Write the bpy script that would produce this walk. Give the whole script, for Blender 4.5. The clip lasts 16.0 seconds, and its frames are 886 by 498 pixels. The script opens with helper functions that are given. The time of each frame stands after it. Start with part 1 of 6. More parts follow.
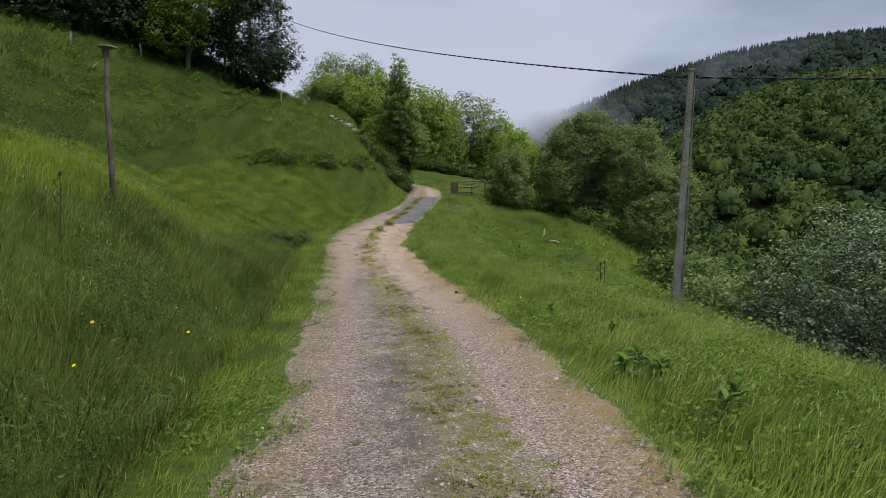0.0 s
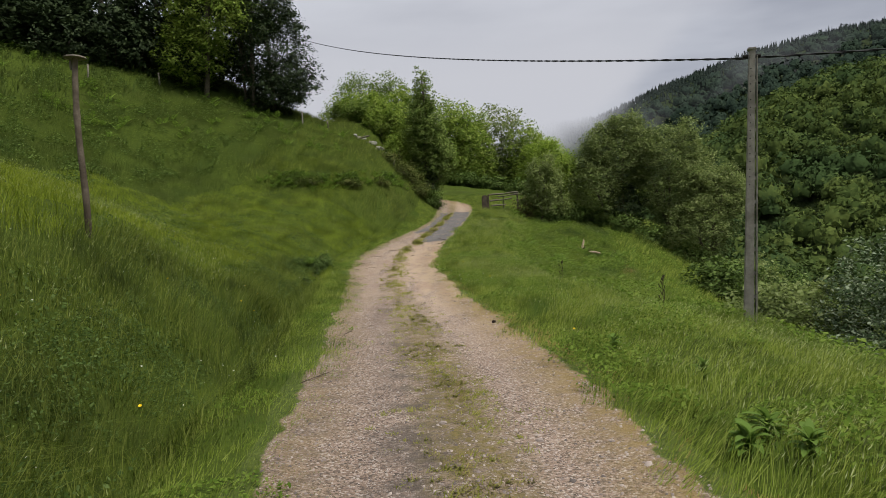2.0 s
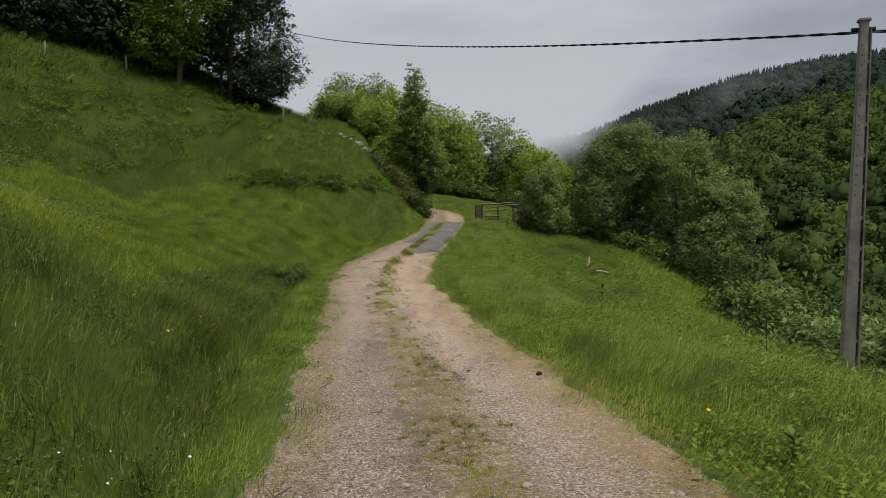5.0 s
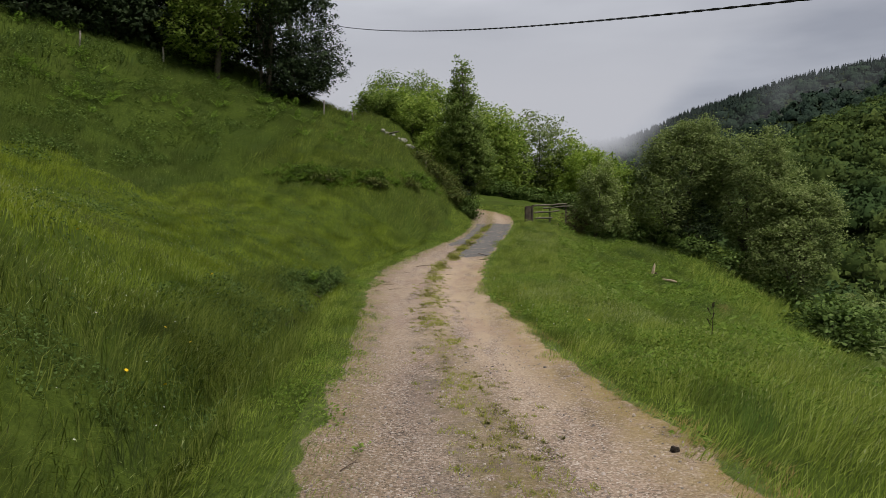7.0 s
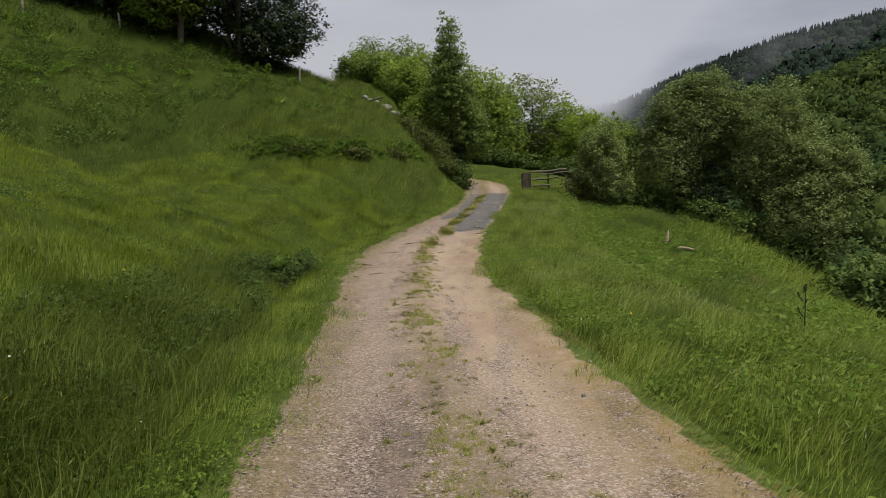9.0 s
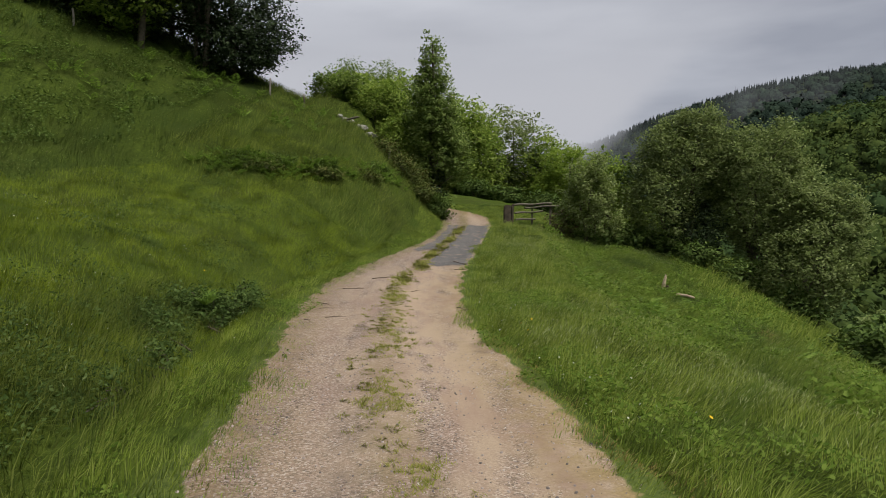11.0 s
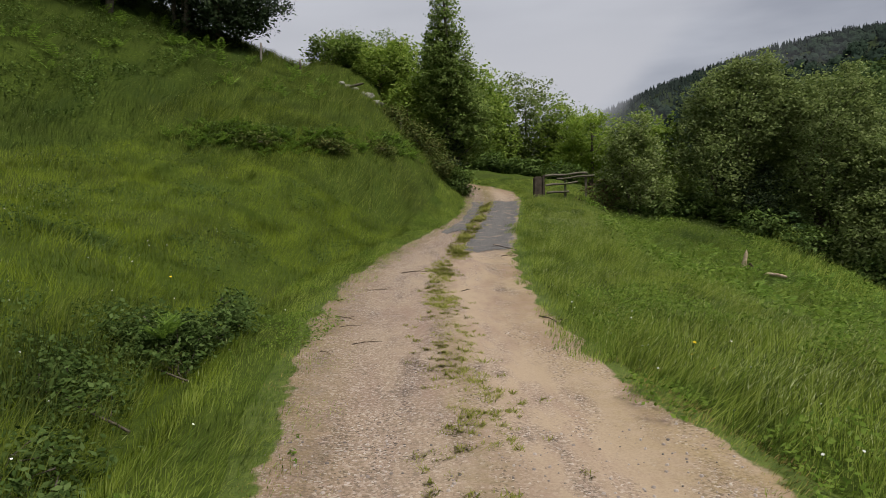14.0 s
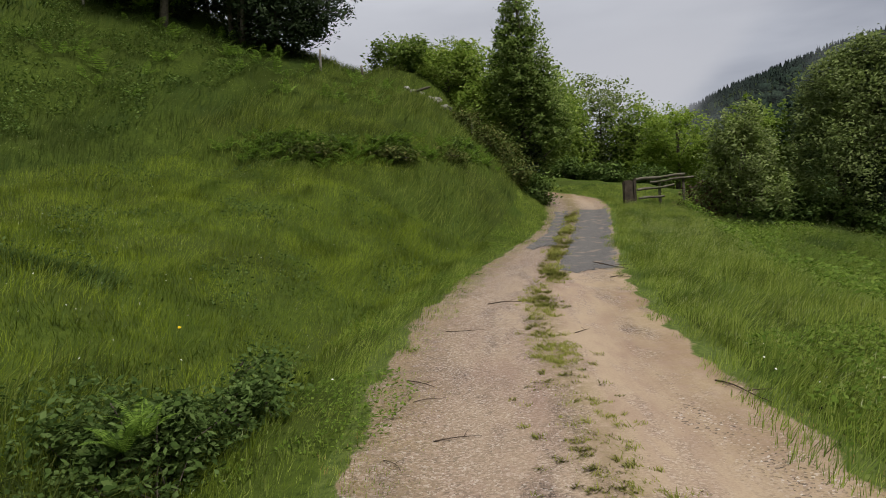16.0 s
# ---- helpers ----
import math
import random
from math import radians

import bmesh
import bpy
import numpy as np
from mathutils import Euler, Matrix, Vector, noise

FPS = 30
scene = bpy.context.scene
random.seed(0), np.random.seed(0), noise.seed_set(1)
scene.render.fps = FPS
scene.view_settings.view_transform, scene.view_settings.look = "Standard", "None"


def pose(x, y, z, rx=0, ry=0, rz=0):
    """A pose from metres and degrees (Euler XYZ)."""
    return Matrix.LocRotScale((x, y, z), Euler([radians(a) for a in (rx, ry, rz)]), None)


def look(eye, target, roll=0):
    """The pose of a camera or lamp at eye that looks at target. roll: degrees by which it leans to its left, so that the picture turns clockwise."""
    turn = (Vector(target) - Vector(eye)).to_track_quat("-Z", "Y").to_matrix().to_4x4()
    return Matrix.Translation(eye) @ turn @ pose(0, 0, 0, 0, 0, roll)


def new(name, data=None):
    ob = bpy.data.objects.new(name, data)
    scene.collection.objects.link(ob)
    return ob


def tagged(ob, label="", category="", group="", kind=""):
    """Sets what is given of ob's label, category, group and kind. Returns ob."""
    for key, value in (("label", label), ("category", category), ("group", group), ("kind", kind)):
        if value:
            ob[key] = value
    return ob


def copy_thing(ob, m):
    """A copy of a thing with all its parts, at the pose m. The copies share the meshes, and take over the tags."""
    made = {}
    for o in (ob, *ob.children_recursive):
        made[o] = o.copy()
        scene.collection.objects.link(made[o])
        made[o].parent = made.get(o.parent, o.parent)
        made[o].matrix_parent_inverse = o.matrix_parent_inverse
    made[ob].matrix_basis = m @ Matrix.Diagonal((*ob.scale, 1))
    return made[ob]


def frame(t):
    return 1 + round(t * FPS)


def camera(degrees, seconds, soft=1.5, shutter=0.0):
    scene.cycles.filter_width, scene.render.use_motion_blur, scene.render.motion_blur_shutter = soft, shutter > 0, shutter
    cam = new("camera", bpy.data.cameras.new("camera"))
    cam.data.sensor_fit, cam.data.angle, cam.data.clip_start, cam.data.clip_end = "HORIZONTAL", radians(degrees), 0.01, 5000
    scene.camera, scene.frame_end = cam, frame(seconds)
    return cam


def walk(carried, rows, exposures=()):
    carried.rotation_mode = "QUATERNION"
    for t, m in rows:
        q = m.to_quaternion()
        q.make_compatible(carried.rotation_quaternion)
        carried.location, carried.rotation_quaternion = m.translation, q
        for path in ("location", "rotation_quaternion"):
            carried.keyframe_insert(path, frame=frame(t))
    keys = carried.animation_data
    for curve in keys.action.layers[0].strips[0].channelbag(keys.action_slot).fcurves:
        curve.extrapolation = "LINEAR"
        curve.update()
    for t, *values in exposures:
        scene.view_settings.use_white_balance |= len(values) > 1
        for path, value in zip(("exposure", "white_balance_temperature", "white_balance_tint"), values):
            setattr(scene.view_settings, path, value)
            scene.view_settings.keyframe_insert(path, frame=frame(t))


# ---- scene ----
cam = camera(68.48, 16.0, soft=0.65)
PATH = [
    (0, pose(0.000, 0.000, 1.518, 86.35, -0.39, -4.83)),
    (0.5, pose(0.053, 0.455, 1.551, 87.34, -1.11, -4.52)),
    (1, pose(0.104, 0.927, 1.544, 85.78, -0.42, -1.40)),
    (1.5, pose(0.136, 1.400, 1.529, 86.09, -2.38, -1.23)),
    (2, pose(0.188, 1.862, 1.514, 87.80, 2.61, -2.03)),
    (2.5, pose(0.144, 2.374, 1.492, 90.40, -2.15, -3.29)),
    (3, pose(0.089, 2.925, 1.455, 86.83, -0.73, -0.41)),
    (3.5, pose(0.049, 3.512, 1.471, 88.32, 0.74, 0.68)),
    (4, pose(-0.077, 4.048, 1.471, 88.17, -0.50, -1.95)),
    (4.2, pose(-0.097, 4.276, 1.458, 88.95, -0.45, -2.50)),
    (6.3, pose(-0.411, 6.804, 1.442, 88.49, 0.01, -5.84)),
    (6.5, pose(-0.410, 7.045, 1.445, 89.88, -1.20, -5.76)),
    (7, pose(-0.407, 7.663, 1.429, 89.02, -0.35, -0.16)),
    (7.5, pose(-0.394, 8.308, 1.423, 88.32, -1.38, -1.66)),
    (8, pose(-0.323, 8.971, 1.420, 86.16, 2.24, -2.54)),
    (8.2, pose(-0.320, 9.238, 1.426, 86.64, 2.65, 0.04)),
    (10.3, pose(-0.280, 11.941, 1.368, 86.68, 0.18, -2.39)),
    (10.5, pose(-0.292, 12.200, 1.378, 85.20, -1.05, -0.78)),
    (11, pose(-0.343, 12.867, 1.429, 89.35, -0.87, -3.09)),
    (11.5, pose(-0.444, 13.522, 1.398, 88.90, 1.03, 2.53)),
    (12, pose(-0.559, 14.160, 1.388, 90.32, -3.38, -0.00)),
    (12.5, pose(-0.649, 14.795, 1.386, 89.60, -0.17, 0.86)),
    (13, pose(-0.812, 15.423, 1.403, 90.11, -0.55, -1.32)),
    (13.5, pose(-0.942, 16.037, 1.427, 89.05, -1.74, -3.89)),
    (14, pose(-1.029, 16.694, 1.448, 87.57, 1.48, -2.93)),
    (14.5, pose(-1.128, 17.362, 1.476, 86.78, 1.47, -3.60)),
    (15, pose(-1.137, 18.024, 1.507, 88.34, 2.17, -1.79)),
    (15.5, pose(-1.256, 18.689, 1.507, 88.50, 0.77, -2.39)),
    (16, pose(-1.319, 19.352, 1.533, 88.90, 3.24, 3.00)),
]
walk(cam, PATH, [(0, 0.14, 5850, 10), (0.6, 0.16, 6350, 10), (1.2, 0.18, 6500, 10), (3, 0.08, 6500, 10), (7, -0.03, 6500, 10), (16, 0.03, 6500, 10)])
ROAD_A, ROAD_B, ROAD_C = -0.02452, 0.30221, 0.18258   # the road's rise

# ---------------- world, sun ----------------
SUN_ELEV, SUN_AZ = 64.0, 125.0          # degrees; high behind thin cloud, at the walker's back
world = bpy.data.worlds.new("overcast_sky")
scene.world = world
world.use_nodes = True
wn, wl = world.node_tree.nodes, world.node_tree.links
wn.clear()
w_out = wn.new("ShaderNodeOutputWorld")
w_bg = wn.new("ShaderNodeBackground")
w_sky = wn.new("ShaderNodeTexSky")
w_sky.sky_type = "NISHITA"
w_sky.sun_disc = False
w_sky.sun_elevation = radians(SUN_ELEV)
w_sky.sun_rotation = radians(SUN_AZ)
w_dim = wn.new("ShaderNodeMix")
w_dim.data_type = "RGBA"
w_dim.blend_type = "MULTIPLY"
w_dim.inputs[0].default_value = 1.0
w_dim.inputs[7].default_value = (0.09, 0.09, 0.09, 1)
w_co = wn.new("ShaderNodeTexCoord")
w_map = wn.new("ShaderNodeMapping")
w_map.inputs["Scale"].default_value = (1.2, 1.2, 5.0)
w_noise = wn.new("ShaderNodeTexNoise")
w_noise.inputs["Scale"].default_value = 1.6
w_noise.inputs["Detail"].default_value = 5.0
w_noise.inputs["Roughness"].default_value = 0.5
w_ramp = wn.new("ShaderNodeValToRGB")
w_ramp.color_ramp.elements[0].position = 0.28
w_ramp.color_ramp.elements[0].color = (0.37, 0.39, 0.455, 1)
w_ramp.color_ramp.elements[1].position = 0.72
w_ramp.color_ramp.elements[1].color = (0.77, 0.79, 0.85, 1)
w_mix = wn.new("ShaderNodeMix")
w_mix.data_type = "RGBA"
w_mix.inputs[0].default_value = 0.93      # cloud cover
wl.new(w_co.outputs["Generated"], w_map.inputs["Vector"])
wl.new(w_map.outputs["Vector"], w_noise.inputs["Vector"])
# the cloud is thinner and brighter towards the hill side of the valley
w_dir = wn.new("ShaderNodeSeparateXYZ")
w_thin = wn.new("ShaderNodeMath")
w_thin.operation = "MULTIPLY_ADD"
w_thin.inputs[1].default_value = -0.2
wl.new(w_co.outputs["Generated"], w_dir.inputs[0])
wl.new(w_dir.outputs["X"], w_thin.inputs[0])
wl.new(w_noise.outputs["Fac"], w_thin.inputs[2])
wl.new(w_thin.outputs[0], w_ramp.inputs["Fac"])
wl.new(w_sky.outputs["Color"], w_dim.inputs[6])
wl.new(w_dim.outputs[2], w_mix.inputs[6])
wl.new(w_ramp.outputs["Color"], w_mix.inputs[7])
wl.new(w_mix.outputs[2], w_bg.inputs["Color"])
w_bg.inputs["Strength"].default_value = 0.88
wl.new(w_bg.outputs["Background"], w_out.inputs["Surface"])

sun_data = bpy.data.lights.new("sun", "SUN")
sun_data.energy = 3.6
sun_data.angle = radians(25)
sun_data.color = (1.0, 0.96, 0.88)
sun = new("sun", sun_data)
a_, e_ = radians(SUN_AZ), radians(SUN_ELEV)
sun.matrix_world = look((0, 0, 60), (-math.sin(a_) * math.cos(e_), -math.cos(a_) * math.cos(e_), 60 - math.sin(e_)))

# ---------------- materials ----------------
MATS = {}


def ramp_material(name, stops, scale=3.0, detail=6.0, rough=0.85, island=0.0, bump=0.0, bump_scale=40.0,
                  translucent=0.0, second=None, objvar=0.0, spec=0.2, bump_depth=0.02):
    """Noise-mixed colours; island: variation from piece to piece; second: (colour, scale, low, high) of stains."""
    m = bpy.data.materials.new(name)
    m.use_nodes = True
    n, l = m.node_tree.nodes, m.node_tree.links
    p = n["Principled BSDF"]
    p.inputs["Roughness"].default_value = rough
    p.inputs["Specular IOR Level"].default_value = spec
    co = n.new("ShaderNodeNewGeometry")
    nz = n.new("ShaderNodeTexNoise")
    nz.inputs["Scale"].default_value = scale
    nz.inputs["Detail"].default_value = detail
    nz.inputs["Roughness"].default_value = 0.65
    l.new(co.outputs["Position"], nz.inputs["Vector"])
    fac = nz.outputs["Fac"]
    if island or objvar:
        src = co.outputs["Random Per Island"]
        if objvar:
            src = n.new("ShaderNodeObjectInfo").outputs["Random"]
        mx = n.new("ShaderNodeMix")
        mx.inputs[0].default_value = island or objvar
        l.new(fac, mx.inputs[2])
        l.new(src, mx.inputs[3])
        fac = mx.outputs[0]
    r = n.new("ShaderNodeValToRGB")
    el = r.color_ramp.elements
    while len(el) < len(stops):
        el.new(0.5)
    for e, (pos, c) in zip(el, stops):
        e.position, e.color = pos, (*c, 1)
    l.new(fac, r.inputs["Fac"])
    colour = r.outputs["Color"]
    if second:
        c2, s2, lo, hi = second
        n2 = n.new("ShaderNodeTexNoise")
        n2.inputs["Scale"].default_value = s2
        n2.inputs["Detail"].default_value = 4
        l.new(co.outputs["Position"], n2.inputs["Vector"])
        mr = n.new("ShaderNodeMapRange")
        mr.inputs["From Min"].default_value, mr.inputs["From Max"].default_value = lo, hi
        l.new(n2.outputs["Fac"], mr.inputs["Value"])
        mx2 = n.new("ShaderNodeMix")
        mx2.data_type = "RGBA"
        l.new(mr.outputs["Result"], mx2.inputs[0])
        l.new(colour, mx2.inputs[6])
        mx2.inputs[7].default_value = (*c2, 1)
        colour = mx2.outputs[2]
    l.new(colour, p.inputs["Base Color"])
    if bump:
        nb = n.new("ShaderNodeTexNoise")
        nb.inputs["Scale"].default_value = bump_scale
        nb.inputs["Detail"].default_value = 4
        l.new(co.outputs["Position"], nb.inputs["Vector"])
        b = n.new("ShaderNodeBump")
        b.inputs["Strength"].default_value = bump
        b.inputs["Distance"].default_value = bump_depth
        l.new(nb.outputs["Fac"], b.inputs["Height"])
        l.new(b.outputs["Normal"], p.inputs["Normal"])
    if translucent:
        t = n.new("ShaderNodeBsdfTranslucent")
        l.new(colour, t.inputs["Color"])
        ms = n.new("ShaderNodeMixShader")
        ms.inputs[0].default_value = translucent
        l.new(p.outputs[0], ms.inputs[1])
        l.new(t.outputs[0], ms.inputs[2])
        l.new(ms.outputs[0], n["Material Output"].inputs["Surface"])
    MATS[name] = m
    return m


def leafmat(name, dark, mid, light, rough=0.65, tr=0.25, island=0.7, scale=0.6, spec=0.12, second=None):
    return ramp_material(name, [(0.2, dark), (0.5, mid), (0.8, light)], scale=scale, detail=3, rough=rough,
                         island=island, translucent=tr, spec=spec, second=second)


soil = ramp_material("meadow_soil", [(0.3, (0.03, 0.045, 0.009)), (0.5, (0.052, 0.076, 0.012)), (0.7, (0.08, 0.108, 0.018))],
                     scale=9, detail=10, bump=1.0, bump_scale=45, second=((0.045, 0.06, 0.012), 0.5, 0.5, 0.7), spec=0.03)
grass_mat = leafmat("grass_blade", (0.082, 0.124, 0.010), (0.162, 0.222, 0.018), (0.262, 0.322, 0.055), tr=0.5, island=0.72, scale=0.5, spec=0.10, second=((0.07, 0.115, 0.014), 0.75, 0.52, 0.68))
hay_mat = leafmat("fine_meadow_grass", (0.104, 0.148, 0.010), (0.190, 0.252, 0.018), (0.285, 0.345, 0.055), tr=0.5, island=0.6, scale=0.5, spec=0.08, second=((0.085, 0.13, 0.014), 0.75, 0.52, 0.68))
# upper slope's blades, colour darkened for the wood's shade and the bracken
slope_shade_mat = leafmat("slope_grass_shaded_blade", (0.029, 0.047, 0.007), (0.047, 0.071, 0.010), (0.084, 0.108, 0.023), tr=0.35, island=0.4, scale=0.35, spec=0.08, second=((0.045, 0.075, 0.014), 0.35, 0.45, 0.62))
# deep green bank grass, coloured darker also for shaded hollows between tufts
bank_shade_mat = leafmat("bank_grass_shaded_blade", (0.052, 0.082, 0.009), (0.105, 0.146, 0.016), (0.205, 0.245, 0.05), tr=0.5, island=0.78, scale=0.9, spec=0.12, second=((0.05, 0.075, 0.014), 0.9, 0.52, 0.66))
lush_mat = leafmat("lush_grass_blade", (0.095, 0.142, 0.014), (0.176, 0.244, 0.026), (0.305, 0.365, 0.08), tr=0.5, island=0.78, scale=0.8, spec=0.12, second=((0.075, 0.13, 0.02), 1.1, 0.52, 0.68))
fern_slope_mat = leafmat("slope_tall_grass", (0.078, 0.122, 0.014), (0.132, 0.19, 0.022), (0.225, 0.28, 0.055), tr=0.45, island=0.6, scale=0.8, spec=0.1, second=((0.06, 0.10, 0.018), 0.8, 0.48, 0.62))
seed_mat = leafmat("seed_head", (0.20, 0.25, 0.08), (0.28, 0.33, 0.12), (0.37, 0.41, 0.19), tr=0.3, island=0.7)
dry_mat = leafmat("dry_grass", (0.20, 0.14, 0.045), (0.30, 0.22, 0.08), (0.24, 0.25, 0.07), tr=0.2, island=0.8)
fern_mat = leafmat("fern_frond", (0.07, 0.125, 0.015), (0.125, 0.21, 0.028), (0.20, 0.30, 0.05), tr=0.35)
bramble_mat = leafmat("bramble_leaf", (0.045, 0.08, 0.014), (0.08, 0.13, 0.024), (0.14, 0.20, 0.05), tr=0.25)
# dark evergreen and ivy green, taken darker still for the wood's deep shade
leaf_dark_shaded = leafmat("dark_shaded_leaf", (0.019, 0.033, 0.013), (0.032, 0.052, 0.019), (0.064, 0.090, 0.038), tr=0.12)
leaf_mid = leafmat("green_leaf", (0.10, 0.16, 0.020), (0.18, 0.26, 0.036), (0.29, 0.37, 0.08), tr=0.42, scale=0.3)
leaf_light = leafmat("light_leaf", (0.13, 0.205, 0.022), (0.215, 0.305, 0.036), (0.30, 0.39, 0.07), tr=0.45, scale=0.3)
leaf_silver = leafmat("silvery_leaf", (0.11, 0.155, 0.036), (0.19, 0.245, 0.065), (0.31, 0.36, 0.15), tr=0.4, island=0.75)
leaf_white = leafmat("whitish_leaf", (0.06, 0.10, 0.040), (0.115, 0.16, 0.07), (0.27, 0.32, 0.21), tr=0.2, island=0.85)
far_mat = ramp_material("far_wood_leaf", [(0.30, (0.036, 0.059, 0.016)), (0.5, (0.065, 0.094, 0.023)), (0.70, (0.105, 0.138, 0.036))], scale=0.12, detail=4, rough=0.8, island=0.35, translucent=0.2,
                        second=((0.042, 0.072, 0.024), 0.05, 0.47, 0.60), spec=0.03)
dark_wood_mat = ramp_material("dark_wood_leaf", [(0.30, (0.014, 0.025, 0.017)), (0.5, (0.023, 0.038, 0.025)), (0.70, (0.038, 0.058, 0.034))], scale=0.5, detail=9, rough=0.8, island=0.15, bump=1.0, bump_scale=0.6, bump_depth=1.0,
                              second=((0.020, 0.034, 0.024), 0.05, 0.47, 0.6), spec=0.04)
conifer_mat = leafmat("conifer_needle", (0.010, 0.017, 0.014), (0.015, 0.024, 0.019), (0.024, 0.036, 0.027), tr=0.0, island=0.4, scale=0.02, spec=0.03)
bark = ramp_material("bark", [(0.3, (0.05, 0.04, 0.03)), (0.6, (0.12, 0.10, 0.075))], scale=9, bump=1.0, bump_scale=30)
grey_wood = ramp_material("weathered_wood", [(0.25, (0.14, 0.12, 0.10)), (0.55, (0.26, 0.235, 0.20)), (0.8, (0.36, 0.33, 0.29))],
                          scale=6, bump=0.8, bump_scale=50, second=((0.08, 0.065, 0.05), 2.5, 0.55, 0.7))


# ---------------- terrain ----------------
def road_z(y):
    y = np.asarray(y, float)
    c = np.clip(y, -14, 50)
    z = ROAD_A * c + ROAD_B * (c / 20) ** 2 + ROAD_C * (c / 20) ** 3
    return z + np.clip(y - 50, 0, 40) * 0.16


LEFT_EDGE = ((-12, -1.0), (0, -1.0), (5, -0.92), (8, -1.08), (11, -1.28), (13, -1.42), (16, -1.64), (20, -1.92), (23, -2.18),
             (26, -2.32), (28, -2.22), (31, -1.78), (35, -0.68), (38, 0.3), (42, 1.12), (44.5, 1.3), (45.6, 1.2), (46.4, 0.7), (47.2, -0.6), (48, -2.6), (49, -5.2), (56, -22))
RIGHT_EDGE = ((-12, 1.5), (0, 1.62), (4, 1.8), (7, 1.84), (9.3, 1.78), (12.4, 1.57), (15, 1.25), (18, 1.06), (20, 0.9), (22, 0.76),
              (23.5, 0.7), (25, 0.74), (28, 0.95), (30, 1.15), (32, 1.45), (36, 2.15), (39, 2.75), (42.6, 3.4), (43.6, 3.62), (44.8, 3.7), (46, 3.62), (47.2, 3.2), (48.2, 2.6), (49, 1.75), (49.7, 0.6), (50.4, -0.9), (51.2, -3.0), (52, -5.4), (57, -20))


def edge_left(y):
    return np.interp(y, [p[0] for p in LEFT_EDGE], [p[1] for p in LEFT_EDGE])


def edge_right(y):
    return np.interp(y, [p[0] for p in RIGHT_EDGE], [p[1] for p in RIGHT_EDGE])


def brow_left(y):
    """The foot of the uphill bank; past the bend it runs on where the road turns away."""
    return np.interp(y, (46, 47, 50, 53, 56), (0.98, 1.2, 0.6, -1.3, -4.5)) * (np.asarray(y) > 46) + edge_left(np.minimum(y, 46)) * (np.asarray(y) <= 46)


def brow_right(y):
    """The shoulder of the valley side."""
    return np.interp(y, (44.8, 48, 51, 54, 57), (3.7, 4.1, 4.0, 2.4, -1.0)) * (np.asarray(y) > 44.8) + edge_right(np.minimum(y, 44.8)) * (np.asarray(y) <= 44.8)


# height over the road at some distances from its edge, by stations along the road
L_OFF = (0, 0.7, 1.1, 2.0, 4, 8, 12, 20, 35, 60)
L_SECT = {-12: (0, 0.02, -0.25, 0.50, 1.9, 3.6, 5.4, 9, 16, 26), 5: (0, 0.02, -0.28, 0.50, 1.9, 3.6, 5.3, 9, 16, 26),
          12: (0, 0.02, -0.30, 0.5, 2.3, 3.7, 5.2, 8.6, 15, 25), 22: (0, 0.0, -0.2, 0.25, 1.15, 2.5, 4.2, 8, 15, 25),
          30: (0, 0.02, -0.05, 0.45, 1.15, 2.1, 3.9, 8, 15, 25), 36: (0, 0.1, 0.15, 0.7, 1.6, 2.65, 4.1, 8.5, 16, 26),
          42: (0, 0.45, 0.95, 1.95, 3.45, 4.7, 6.0, 10, 18, 28), 47: (0, 0.65, 1.4, 2.5, 4.1, 5.6, 7.6, 12, 20, 30),
          60: (0, 0.5, 1.0, 2.2, 4.5, 7, 9, 13, 21, 32)}
R_OFF = (0, 0.8, 2.3, 3.3, 6, 10, 16, 30, 60)
R_SECT = {-12: (0, 0.05, 0.02, -0.45, -1.3, -4.0, -9, -16, -23), 5: (0, 0.05, 0.02, -0.42, -1.2, -3.6, -8.5, -16, -23),
          15: (0, 0.05, 0.02, -0.42, -1.05, -3.0, -7.5, -15.5, -23), 25: (0, 0.0, 0.0, -0.48, -1.05, -2.4, -6, -15, -23),
          35: (0, 0.0, -0.05, -0.5, -1.15, -2.0, -5, -14, -22), 45: (0, -0.1, -0.2, -0.5, -0.9, -1.6, -4, -13, -21),
          60: (0, 0.0, -0.1, -0.25, -0.6, -1.2, -3, -12, -20)}


def section(d, y, offs, sect):
    ys = sorted(sect)
    cols = [np.interp(y, ys, [sect[k][i] for k in ys]) for i in range(len(offs))]
    z = cols[0].copy()
    for i in range(len(offs) - 1):
        z = z + (cols[i + 1] - cols[i]) * np.clip((d - offs[i]) / (offs[i + 1] - offs[i]), 0, 1)
    return z


def step01(a, lo, hi):
    t = np.clip((a - lo) / (hi - lo), 0, 1)
    return t * t * (3 - 2 * t)


def wobble(x, y):
    """Gentle unevenness of the ground."""
    return (0.10 * np.sin(0.9 * x + 0.5 * y + 1.0) * np.sin(0.7 * y - 0.4 * x) + 0.06 * np.sin(2.1 * x + 1.3 * y) * np.sin(1.7 * y - 1.1 * x + 2)
            + 0.03 * np.sin(4.3 * x - 2.9 * y) * np.sin(3.7 * y + 2.2 * x))


RIDGE = ((-180, 0.16), (-60, 0.25), (-30, 0.2), (-12, 0.14), (4, 0.145), (10, 0.15), (13, 0.152), (16, 0.156), (21, 0.19), (28, 0.222), (34, 0.233), (50, 0.23), (90, 0.2), (180, 0.16))
LOBE = ((-180, 0.05), (-60, 0.2), (-12, 0.02), (12, 0.0), (18, 0.015), (21, 0.05), (24, 0.10), (28, 0.146), (34, 0.185), (50, 0.19), (180, 0.1))


